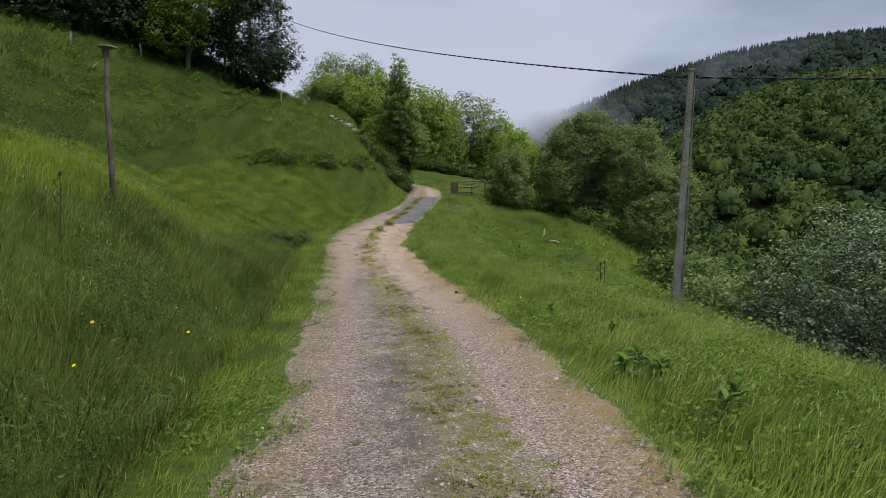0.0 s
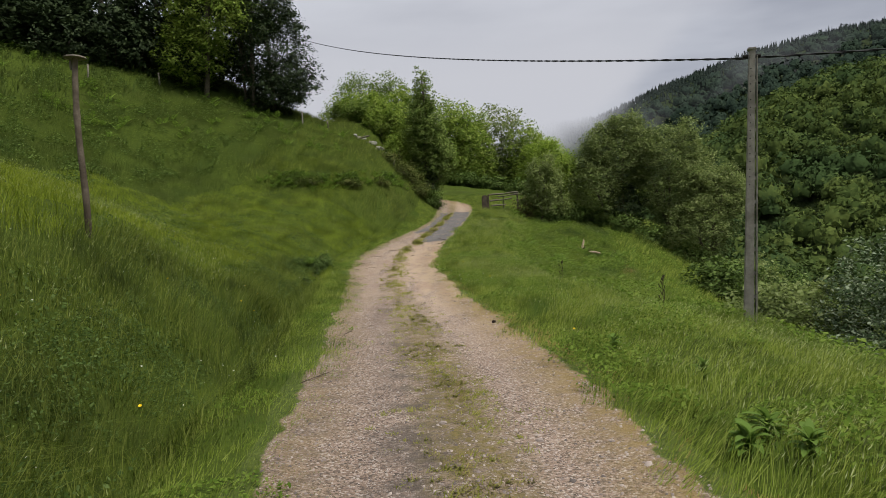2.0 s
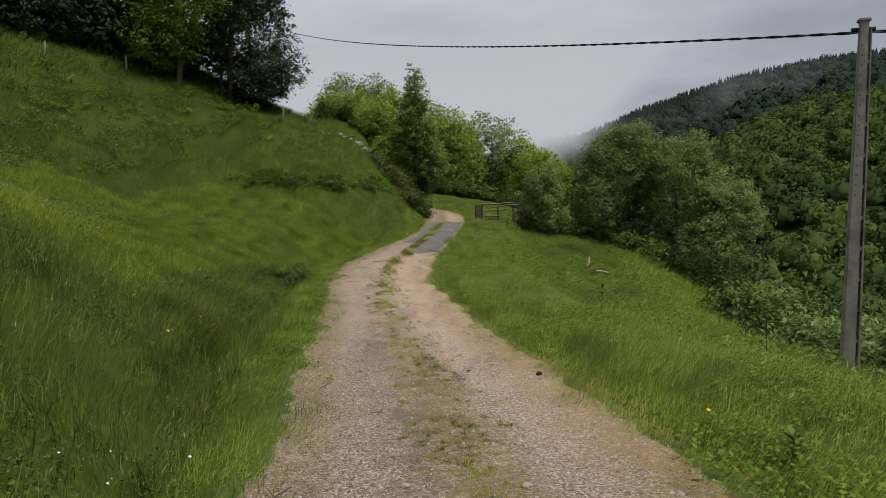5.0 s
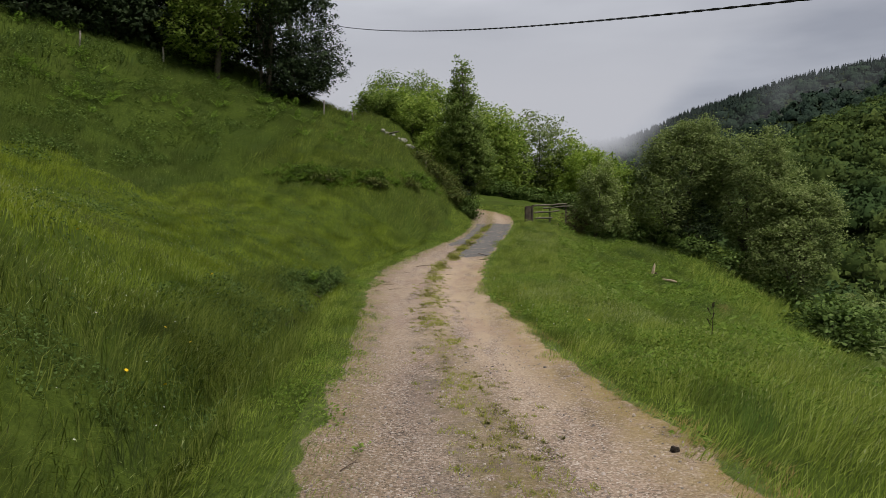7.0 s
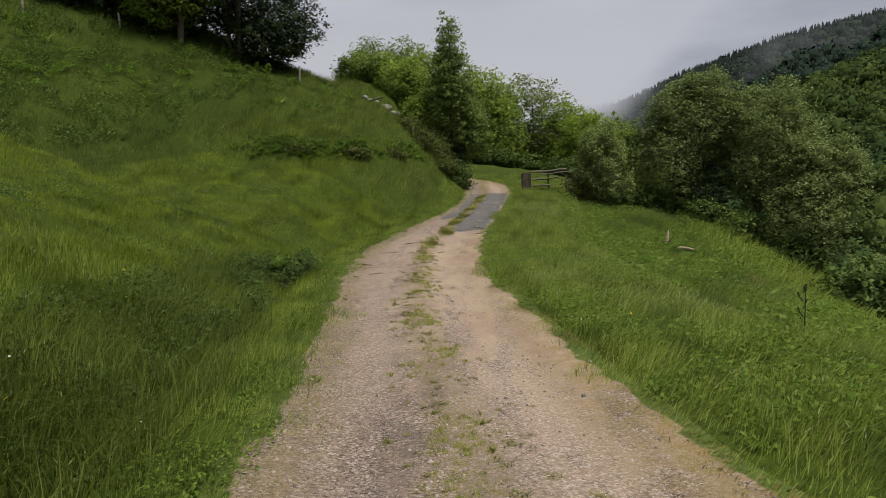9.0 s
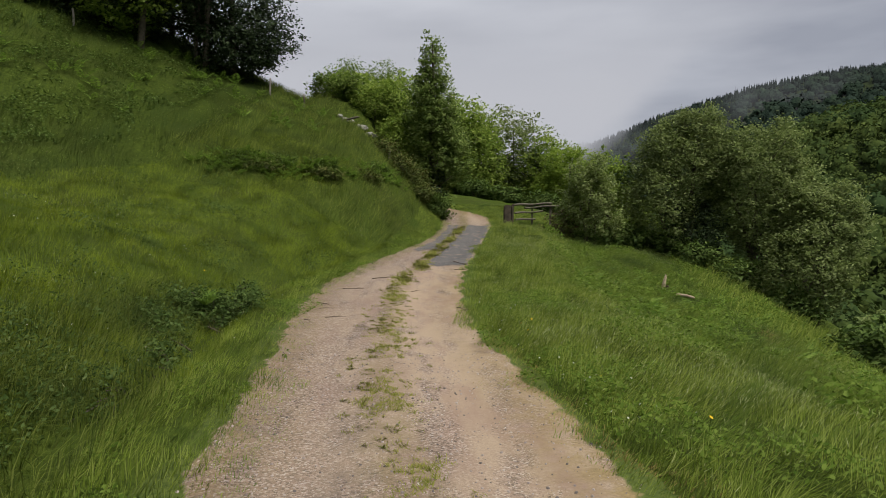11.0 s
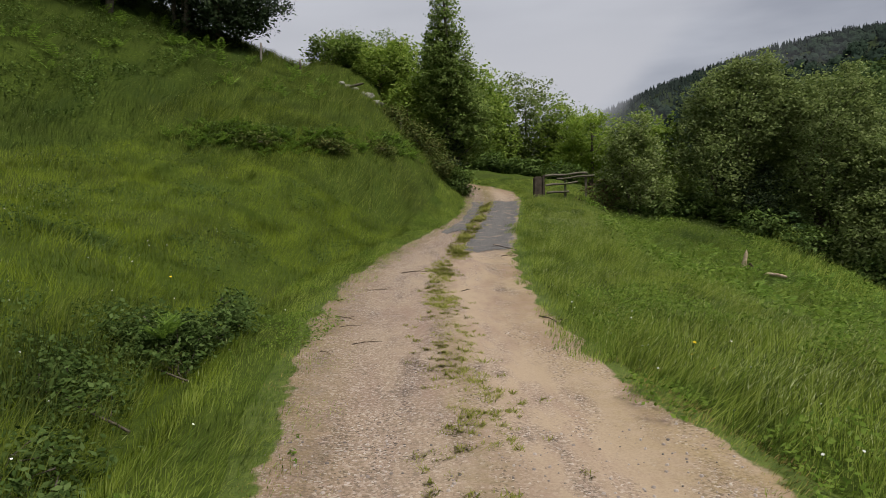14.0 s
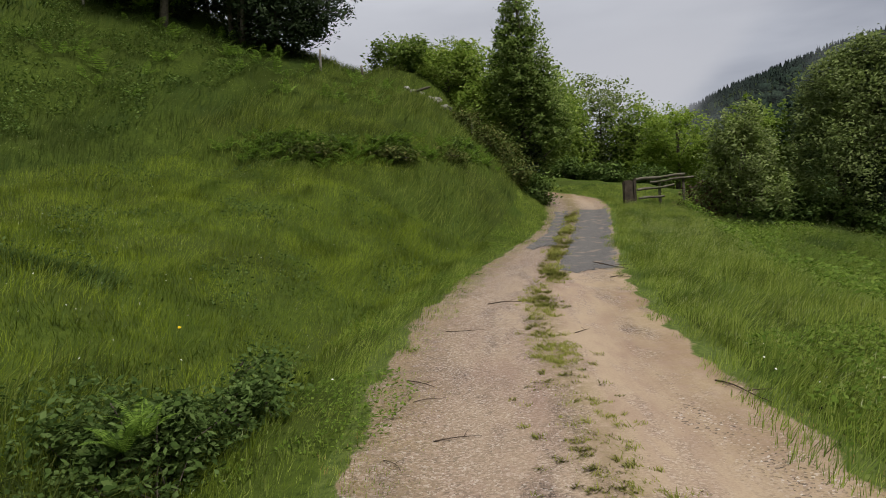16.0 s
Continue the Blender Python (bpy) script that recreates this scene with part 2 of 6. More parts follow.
BANK_LINE = ((-14, 34.6), (-8, 36.8), (-7.2, 37.1), (-5.7, 37.7), (-4.2, 38.2), (-2.7, 39.9), (-0.9, 42.9))


def bank_line(x):
    return np.interp(x, [p[0] for p in BANK_LINE], [p[1] for p in BANK_LINE])


def ground_z(x, y):
    x, y = np.asarray(x, float), np.asarray(y, float)
    yc = np.clip(y, -14, 62)
    rz = road_z(yc)
    xl, xr = brow_left(yc), brow_right(yc)
    dl, dr = xl - x, x - xr
    near = rz + np.where(dl > 0, section(np.maximum(dl, 0), yc, L_OFF, L_SECT), 0) + np.where(dr > 0, section(np.maximum(dr, 0), yc, R_OFF, R_SECT), 0)
    # bank between the lower meadow and the upper slope
    line = y - bank_line(x)
    near = near + 0.35 * step01(line, -0.5, 0.3) * step01(dl, 1.0, 3.0) * step01(x, -13, -7)
    # the brow goes on rising behind the stones
    near = near + 1.0 * step01(y, 46.4, 48.8) * step01(-x, 0.9, 2.4) * step01(x, -7.0, -4.0)
    near = near + wobble(x, y) * np.clip(np.maximum(dl, dr) / 2.5, 0, 1)
    near = near - 0.10 * step01(np.minimum(-dl, -dr), -0.22, 0.25)
    # the cutting of the road through the bend
    turn = np.minimum(x - edge_left(yc), edge_right(yc) - x)
    cut = step01(turn, -0.5, 0.2) * step01(x, -2.5, -0.8) * step01(y, 45.0, 46.2) * step01(-y, -51.5, -50.5)
    near = near + (rz - 0.10 - near) * cut
    # the valley and the hills round it
    r = np.hypot(x, y - 8) + 1e-6
    az = np.degrees(np.arctan2(x, y - 8))
    ridge = np.interp(az, [p[0] for p in RIDGE], [p[1] for p in RIDGE])
    lobe = np.interp(az, [p[0] for p in LOBE], [p[1] for p in LOBE])
    left = step01(-az, 5, 25)
    low = -22 * (1 - left) * (1 - step01(r, 110, 260)) + 14 * left
    far = low + (lobe * 320 - 9) * step01(r, 75, 330) + (ridge * 680 + 2 - lobe * 320) * step01(r, 330, 690) - 60 * step01(r, 800, 1500)
    return near + (far - near) * step01(r, 62, 130)


def axis(lo, hi, fine_lo, fine_hi, fine, growth):
    a = list(np.arange(fine_lo, fine_hi + fine / 2, fine))
    s, v = fine, a[-1]
    while v < hi:
        s *= growth
        v += s
        a.append(v)
    s, v = fine, a[0]
    while v > lo:
        s *= growth
        v -= s
        a.insert(0, v)
    return np.array(a)


def mesh_from(name, verts, faces, mat, smooth=False, normals=None):
    """verts (n,3); faces (m,k) of one size k; normals: how the leaf mass as a whole is turned to the light."""
    me = bpy.data.meshes.new(name)
    verts, faces = np.asarray(verts, np.float32), np.asarray(faces, np.int32)
    me.vertices.add(len(verts))
    me.vertices.foreach_set("co", verts.ravel())
    k = faces.shape[1]
    me.loops.add(faces.size)
    me.loops.foreach_set("vertex_index", faces.ravel())
    me.polygons.add(len(faces))
    me.polygons.foreach_set("loop_start", np.arange(0, faces.size, k, dtype=np.int32))
    if smooth:
        me.polygons.foreach_set("use_smooth", np.ones(len(faces), bool))
    me.update(calc_edges=True)
    if normals is not None:
        me.polygons.foreach_set("use_smooth", np.ones(len(faces), bool))
        me.normals_split_custom_set_from_vertices(np.asarray(normals, np.float32))
    me.materials.append(mat)
    return me


def grid_faces(nx, ny):
    i, j = np.meshgrid(np.arange(nx - 1), np.arange(ny - 1), indexing="ij")
    a = (i * ny + j).ravel()
    return np.stack([a, a + ny, a + ny + 1, a + 1], 1)


gx = axis(-1500, 1500, -12, 12, 0.3, 1.11)
gy = axis(-1200, 1500, -3, 48, 0.3, 1.11)
GX, GY = np.meshgrid(gx, gy, indexing="ij")
GZ = ground_z(GX, GY)
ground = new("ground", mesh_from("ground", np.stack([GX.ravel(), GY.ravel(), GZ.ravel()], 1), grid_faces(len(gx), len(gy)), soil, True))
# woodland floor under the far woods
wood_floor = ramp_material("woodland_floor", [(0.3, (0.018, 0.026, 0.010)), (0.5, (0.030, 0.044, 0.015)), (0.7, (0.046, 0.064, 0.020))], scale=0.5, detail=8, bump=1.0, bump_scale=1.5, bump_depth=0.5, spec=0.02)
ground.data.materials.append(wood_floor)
gi_, gj_ = np.meshgrid(np.arange(len(gx) - 1), np.arange(len(gy) - 1), indexing="ij")
fx_, fy_ = gx[gi_.ravel()], gy[gj_.ravel()]
fr_, fa_ = np.hypot(fx_, fy_ - 8), np.degrees(np.arctan2(fx_, fy_ - 8))
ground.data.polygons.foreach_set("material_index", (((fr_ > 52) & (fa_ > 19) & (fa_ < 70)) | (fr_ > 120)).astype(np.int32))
tagged(ground, "uneven green meadow hillside falling away to a valley", "ground", kind="structure")


# ---------------- road ----------------
def centre_strip(y):
    return np.interp(y, (-12, 4, 6, 8.5, 12, 14, 16, 20, 23.5, 27, 30, 31, 32.5, 37, 43, 48), (0.5, 0.57, 0.53, 0.4, 0.06, -0.12, -0.28, -0.64, -0.6, -0.58, -0.35, 0.02, 0.1, 1.0, 2.2, 2.6))


def patchy(x, y, s=1.0, k=0.0):
    """Soft patches between 0 and 1."""
    x, y = np.asarray(x) * s, np.asarray(y) * s
    v = (np.sin(1.7 * x + 0.6 * y + k) + np.sin(0.9 * y - 1.3 * x + 2 * k + 1) + np.sin(2.6 * x + 1.9 * y + 3 * k) * 0.7 + np.sin(3.9 * y - 2.2 * x + k) * 0.5)
    return np.clip(0.5 + v / 5, 0, 1)


def road_material():
    m = bpy.data.materials.new("gravel_road")
    m.use_nodes = True
    n, l = m.node_tree.nodes, m.node_tree.links
    p = n["Principled BSDF"]
    p.inputs["Specular IOR Level"].default_value = 0.15
    p.inputs["Roughness"].default_value = 0.9
    geo = n.new("ShaderNodeNewGeometry")

    def noise_tex(scale, detail=5, rough=0.6):
        t = n.new("ShaderNodeTexNoise")
        t.inputs["Scale"].default_value, t.inputs["Detail"].default_value, t.inputs["Roughness"].default_value = scale, detail, rough
        l.new(geo.outputs["Position"], t.inputs["Vector"])
        return t.outputs["Fac"]

    def streak(scale, detail=5):
        mp = n.new("ShaderNodeMapping")
        mp.inputs["Rotation"].default_value = (0, 0, -0.12)
        mp.inputs["Scale"].default_value = (1.0, 0.3, 1.0)
        l.new(geo.outputs["Position"], mp.inputs["Vector"])
        t = n.new("ShaderNodeTexNoise")
        t.inputs["Scale"].default_value, t.inputs["Detail"].default_value, t.inputs["Roughness"].default_value = scale, detail, 0.6
        l.new(mp.outputs["Vector"], t.inputs["Vector"])
        return t.outputs["Fac"]

    def mix(fac, a, b):
        t = n.new("ShaderNodeMix")
        t.data_type = "RGBA"
        if isinstance(fac, float):
            t.inputs[0].default_value = fac
        else:
            l.new(fac, t.inputs[0])
        for sock, c in ((t.inputs[6], a), (t.inputs[7], b)):
            if isinstance(c, tuple):
                sock.default_value = (*c, 1)
            else:
                l.new(c, sock)
        return t.outputs[2]

    def ranged(v, lo, hi):
        t = n.new("ShaderNodeMapRange")
        t.inputs["From Min"].default_value, t.inputs["From Max"].default_value = lo, hi
        l.new(v, t.inputs["Value"])
        return t.outputs["Result"]

    def times(a, b):
        t = n.new("ShaderNodeMath")
        t.operation = "MULTIPLY"
        l.new(a, t.inputs[0])
        l.new(b, t.inputs[1])
        return t.outputs[0]

    def blend_add(a, b):
        t = n.new("ShaderNodeMath")
        t.operation = "ADD"
        l.new(a, t.inputs[0])
        l.new(b, t.inputs[1])
        return t.outputs[0]

    def attr(name):
        t = n.new("ShaderNodeAttribute")
        t.attribute_name = name
        return t.outputs["Fac"]

    vor = n.new("ShaderNodeTexVoronoi")
    vor.inputs["Scale"].default_value = 68
    l.new(geo.outputs["Position"], vor.inputs["Vector"])
    vor2 = n.new("ShaderNodeTexVoronoi")
    vor2.inputs["Scale"].default_value = 24
    l.new(geo.outputs["Position"], vor2.inputs["Vector"])
    sep = n.new("ShaderNodeSeparateColor")
    l.new(vor.outputs["Color"], sep.inputs[0])
    pebble = n.new("ShaderNodeValToRGB")
    el = pebble.color_ramp.elements
    for pos, c in ((0.35, (0.208, 0.152, 0.118)), (0.6, (0.290, 0.211, 0.164)), (0.85, (0.375, 0.300, 0.248))):
        e = el.new(pos)
        e.color = (*c, 1)
    el[0].color, el[-1].color = (0.06, 0.05, 0.045, 1), (0.53, 0.475, 0.43, 1)
    l.new(sep.outputs[0], pebble.inputs["Fac"])
    fine = mix(ranged(noise_tex(150, 3), 0.35, 0.7), (0.178, 0.126, 0.100), (0.305, 0.222, 0.176))
    gravel = mix(ranged(noise_tex(7, 6), 0.2, 0.42), fine, pebble.outputs["Color"])
    gravel = mix(times(attr("damp"), ranged(noise_tex(3.2, 6), 0.38, 0.62)), gravel, (0.086, 0.073, 0.064))
    sand = mix(ranged(noise_tex(60, 5), 0.3, 0.7), (0.305, 0.226, 0.155), (0.385, 0.296, 0.208))
    sand = mix(ranged(streak(1.6, 6), 0.46, 0.66), sand, (0.245, 0.165, 0.125))
    sand = mix(times(ranged(streak(2.1, 6), 0.5, 0.62), ranged(sep.outputs[1], 0.55, 0.7)), sand, pebble.outputs["Color"])
    base = mix(times(attr("sand"), ranged(streak(2.6, 7), 0.30, 0.50)), gravel, sand)
    ochre = mix(ranged(noise_tex(40, 5), 0.35, 0.65), (0.127, 0.108, 0.035), (0.210, 0.159, 0.064))
    base = mix(times(attr("moss"), ranged(noise_tex(9, 7, 0.7), 0.38, 0.58)), base, ochre)
    base = mix(times(attr("rust"), ranged(noise_tex(5, 6, 0.7), 0.34, 0.56)), base, mix(ranged(noise_tex(35, 4), 0.3, 0.7), (0.165, 0.118, 0.046), (0.30, 0.22, 0.095)))
    base = mix(times(attr("tar"), ranged(noise_tex(4.5, 6, 0.7), 0.44, 0.60)), base, mix(ranged(noise_tex(70, 5), 0.3, 0.7), (0.085, 0.08, 0.078), (0.17, 0.158, 0.145)))
    green = mix(ranged(noise_tex(14, 7, 0.7), 0.35, 0.65), (0.045, 0.07, 0.012), (0.11, 0.14, 0.028))
    base = mix(ranged(blend_add(attr("verge"), noise_tex(11, 7, 0.75)), 0.98, 1.25), base, green)
    l.new(base, p.inputs["Base Color"])
    add = n.new("ShaderNodeMath")
    add.operation = "ADD"
    l.new(vor.outputs["Distance"], add.inputs[0])
    l.new(noise_tex(30, 6), add.inputs[1])
    b = n.new("ShaderNodeBump")
    b.inputs["Distance"].default_value = 0.02
    b.invert = True
    inv = n.new("ShaderNodeMath")
    inv.operation = "SUBTRACT"
    inv.inputs[0].default_value = 0.85
    l.new(times(attr("sand"), ranged(streak(2.6, 7), 0.30, 0.50)), inv.inputs[1])
    l.new(inv.outputs[0], b.inputs["Strength"])
    l.new(add.outputs[0], b.inputs["Height"])
    l.new(b.outputs["Normal"], p.inputs["Normal"])
    return m


def road_surface(x, y):
    u = (x - edge_left(y)) / (edge_right(y) - edge_left(y))
    rut = -0.035 * (np.exp(-((u - 0.22) / 0.12) ** 2) + np.exp(-((u - 0.78) / 0.12) ** 2))
    return road_z(y) + 0.02 + rut + 0.012 * (patchy(x, y, 2.2) - 0.5) - 0.35 * np.clip(np.abs(u - 0.5) - 0.5, 0, 1)


ry = np.concatenate([np.arange(-12, 0, 0.6), np.arange(0, 34, 0.1), np.arange(34, 44, 0.25), np.arange(44, 52.5, 0.12)])
ru = np.linspace(-0.10, 1.10, 80)
RU, RY = np.meshgrid(ru, ry, indexing="ij")
RX = edge_left(RY) + RU * (edge_right(RY) - edge_left(RY))
RZ = road_surface(RX, RY)
road = new("road", mesh_from("road", np.stack([RX.ravel(), RY.ravel(), RZ.ravel()], 1), grid_faces(len(ru), len(ry)), road_material(), True))
tagged(road, "pale pinkish gravel farm track with a mossy centre", "road", kind="structure")
half = np.interp(RY, (0, 9, 14, 22, 30, 45), (0.34, 0.36, 0.30, 0.2, 0.2, 0.3))
ragged_ = 0.055 * (patchy(RX, RY, 2.4, 1.0) - 0.5) + 0.045 * (patchy(RX, RY, 7.3, 2.0) - 0.5)
zones = {"verge": np.clip(0.5 - (np.minimum(RU, 1 - RU) - 0.012 + ragged_) / 0.045, 0, 1),
         "tar": np.clip(1.4 - np.abs(RX - np.interp(RY, (31, 43.4), (0.95, 2.9))) / 0.95, 0, 1) * np.clip((RY - 31.3) / 0.8, 0, 1) * np.clip((43.6 - RY) / 0.5, 0, 1),
         "moss": np.clip(1.35 - np.abs(RX - centre_strip(RY)) / half, 0, 1) * np.interp(RY, (9, 14, 20, 30, 33), (1, 0.5, 0.35, 0.6, 1)),
         "sand": np.clip(np.interp(RY, (0, 9, 15, 19, 30, 33, 44, 46), (0.0, 0.15, 0.55, 1, 1, 0.7, 0.5, 0.8)) * (0.34 + 0.9 * np.clip(RU * 1.4 - 0.2, 0, 1)), 0, 1),
         "damp": np.clip(np.exp(-((RU - 0.42) / 0.16) ** 2) * np.interp(RY, (0, 5, 14, 22), (0.5, 1, 0.8, 0.25)) + 0.5 * np.exp(-((RU - 0.08) / 0.08) ** 2), 0, 1),
         "rust": np.clip(1.25 - np.minimum(1 - RU, RU) / 0.21, 0, 1) * np.where(RU > 0.5, np.interp(RY, (0, 16, 22), (1, 0.9, 0.4)), 0.45)}
for zname, zval in zones.items():
    at_ = road.data.attributes.new(zname, "FLOAT", "POINT")
    at_.data.foreach_set("value", np.asarray(zval, np.float32).ravel())

# asphalt remnants before the gate
tar = ramp_material("old_asphalt", [(0.3, (0.075, 0.070, 0.069)), (0.5, (0.125, 0.117, 0.113)), (0.72, (0.21, 0.193, 0.178))], scale=38, detail=8, rough=0.85,
                    bump=0.8, bump_scale=80, second=((0.27, 0.215, 0.165), 3.2, 0.56, 0.74), spec=0.1)


def asphalt_strip(lo_u, hi_u, y0, y1, label):
    ys = np.arange(y0, y1, 0.05)
    us = np.linspace(0, 1, 30)
    U, Y = np.meshgrid(us, ys, indexing="ij")
    a, b = edge_left(Y), edge_right(Y)
    cs = centre_strip(Y)
    lo = np.where(lo_u < 0.5, a + lo_u * (b - a), cs + 0.17) + 0.10 * (patchy(Y * 0.1, Y, 2.1, 1) - 0.5) + 0.07 * (patchy(Y * 0.3, Y, 7.0, 4) - 0.5)
    hi = np.where(hi_u < 0.6, cs - 0.17, a + hi_u * (b - a)) + 0.22 * (patchy(Y * 0.1, Y, 1.6, 3) - 0.5) + 0.09 * (patchy(Y * 0.3, Y, 6.0, 2) - 0.5)
    endy = (0.5 * (patchy(U * 2, U, 2.4, 2) - 0.5) + 0.25 * (patchy(U * 3, U, 7, 1) - 0.5)) * np.exp(-(Y - y0) / 0.8) - 0.12 * (patchy(U * 3, U, 3, 5) - 0.5) * np.exp(-(y1 - Y) / 0.6)
    X = lo + U * (hi - lo)
    Z = road_surface(X, Y + endy) + 0.008 - 0.012 * (np.minimum(np.minimum(U, 1 - U), 1) < 0.01)
    ob = new("asphalt_patch", mesh_from("asphalt_patch", np.stack([X.ravel(), (Y + endy).ravel(), Z.ravel()], 1), grid_faces(len(us), len(ys)), tar, True))
    return tagged(ob, label, "asphalt", "asphalt remnants on the track")


asphalt_strip(0.6, 0.97, 31.9, 43.3, "worn dark grey asphalt patch on the gravel track")
asphalt_strip(0.13, 0.5, 35.6, 43.3, "thin broken asphalt remnant beside the grassy centre")

def turf_z(x, y):
    """The top of ground or road, whichever lies higher."""
    x, y = np.asarray(x, float), np.asarray(y, float)
    u = (x - edge_left(y)) / (edge_right(y) - edge_left(y))
    z = ground_z(x, y)
    return np.where((u > -0.10) & (u < 1.10) & (y < 52), np.maximum(z, road_surface(x, y)), z)


# ---------------- plants: makers ----------------
RNG = np.random.default_rng(7)


def leaf_quads(centres, size, up=0.35, long=1.6, spread=0.5, heart=None):
    """Small rhombic leaves at the given points, turned at random with a bias to face up."""
    n = len(centres)
    nrm = RNG.normal(size=(n, 3))
    nrm /= np.linalg.norm(nrm, axis=1)[:, None]
    nrm[:, 2] = np.abs(nrm[:, 2]) + up
    nrm /= np.linalg.norm(nrm, axis=1)[:, None]
    if heart is not None:
        out = centres - heart
        out /= np.linalg.norm(out, axis=1)[:, None] + 1e-6
        nrm = nrm * np.where((nrm * out).sum(1) < 0, -1, 1)[:, None]
        lit = 0.65 * out + 0.45 * nrm + np.array([0, 0, 0.35])
    else:
        lit = 0.35 * nrm + np.array([0, 0, 1.0])
    lit /= np.linalg.norm(lit, axis=1)[:, None]
    a = np.cross(nrm, RNG.normal(size=(n, 3)))
    a /= np.linalg.norm(a, axis=1)[:, None]
    b = np.cross(nrm, a)
    s = size * (1 + spread * (RNG.random(n) - 0.5) * 2)[:, None]
    v = np.stack([centres - a * s * long / 2, centres - b * s * 0.42 + a * s * 0.1, centres + a * s * long / 2, centres + b * s * 0.42 + a * s * 0.1], 1).reshape(-1, 3)
    f = np.arange(4 * n).reshape(-1, 4)
    return v, f, np.repeat(lit, 4, 0)


def crown_points(blobs, n, clump=0.35, per=26, shell=0.55):
    """Leaf places: clumps spread through the outer part of some ellipsoids."""
    vol = np.array([b[3] * b[4] * b[5] for b in blobs]) ** (2 / 3)
    out, hubs, heart = [], [], []
    for b, w in zip(blobs, vol / vol.sum()):
        k = max(3, int(n * w / per))
        d = RNG.normal(size=(k, 3))
        d /= np.linalg.norm(d, axis=1)[:, None]
        rad = shell + (1.04 - shell) * RNG.random(k) ** 0.6
        rad *= 1 + 0.16 * np.sin(5 * d[:, 0] + 3 * d[:, 2] + b[0] * 3) * np.sin(4 * d[:, 1] + 2 * d[:, 2] + b[1])
        c = np.array(b[:3]) + d * rad[:, None] * np.array(b[3:6])
        hubs.append(c)
        size = clump * (0.6 + 0.8 * RNG.random(k))
        p = np.repeat(c, per, 0) + RNG.normal(size=(k * per, 3)) * np.repeat(size, per)[:, None] * np.array([1, 1, 0.7]) * 0.42
        out.append(p)
        heart.append(np.repeat(np.array([b[:3]]) - np.array([[0, 0, 0.35 * b[5]]]), len(p), 0))
    return np.concatenate(out), np.concatenate(hubs), np.concatenate(heart)


def tube(points, radii, sides=7):
    pts = np.asarray(points, float)
    verts, faces = [], []
    for i, (p, r) in enumerate(zip(pts, radii)):
        t = pts[min(i + 1, len(pts) - 1)] - pts[max(i - 1, 0)]
        t /= np.linalg.norm(t) + 1e-9
        a = np.cross(t, (0.31, 0.95, 0.05))
        a /= np.linalg.norm(a) + 1e-9
        b = np.cross(t, a)
        for k in range(sides):
            w = 2 * math.pi * k / sides
            verts.append(p + r * (math.cos(w) * a + math.sin(w) * b))
    for i in range(len(pts) - 1):
        for k in range(sides):
            k2 = (k + 1) % sides
            faces.append((i * sides + k, i * sides + k2, (i + 1) * sides + k2, (i + 1) * sides + k))
    return np.array(verts), np.array(faces)


def join(parts):
    v, f, o = [], [], 0
    for pv, pf in parts:
        v.append(pv)
        f.append(np.asarray(pf) + o)
        o += len(pv)
    return np.concatenate(v), np.concatenate(f)


def empty(name, x, y, z, label, category, group="", kind=""):
    ob = new(name)
    ob.location = (x, y, z)
    return tagged(ob, label, category, group, kind)


def part(name, me, parent, label=""):
    ob = new(name, me)
    ob.parent = parent
    if label:
        tagged(ob, label)
    return ob


def tree(name, x, y, blobs, label, mat, n=6000, leaf=0.12, trunks=1, trunk_r=0.14, clump=0.4, limbs=6, shell=0.5, category="tree", sink=0.15, group="", up=0.6):
    """blobs: ellipsoids (x, y, z, rx, ry, rz) of the crown, from the tree's foot."""
    z = float(ground_z(x, y)) - sink
    t = empty(name, x, y, z, label, category, group)
    pts, hubs, heart = crown_points(blobs, n, clump, shell=shell)
    v, f, lit = leaf_quads(pts, leaf, up, heart=heart)
    part("crown", mesh_from("crown", v, f, mat, normals=lit), t)
    top = max(blobs, key=lambda b: b[2] + b[5])
    parts, bough = [], []
    for k in range(trunks):
        o = np.array([RNG.normal() * 0.25 * (trunks > 1), RNG.normal() * 0.25 * (trunks > 1), 0])
        tip = np.array(blobs[k % len(blobs)][:3]) if trunks > 1 else np.array(top[:3]) + (0, 0, top[5] * 0.6)
        ts = np.linspace(0, 1, 7)
        line = o + ts[:, None] * (tip - o) + np.stack([0.12 * np.sin(3 * ts + k), 0.12 * np.cos(4 * ts + k) - 0.12, 0 * ts], 1)
        rad = trunk_r * (1.25 - ts) ** 0.9
        parts.append(tube(line, rad, 8))
        for hub in hubs[RNG.choice(len(hubs), min(limbs, len(hubs)), False)]:
            low = np.clip((hub[2] * 0.55 - 0.2) / max(tip[2], 0.5), 0.12, 0.85)
            st = o + low * (tip - o)
            mid = (st + hub) / 2 + (0, 0, 0.15)
            bough.append(tube([st, mid, hub], [trunk_r * 0.45 * (1.15 - low), trunk_r * 0.28 * (1.15 - low), 0.008], 5))
    for piece in parts:
        part("trunk", mesh_from("trunk", *piece, bark, True), t)
    for piece in bough:
        part("limb", mesh_from("limb", *piece, bark, True), t)
    return t

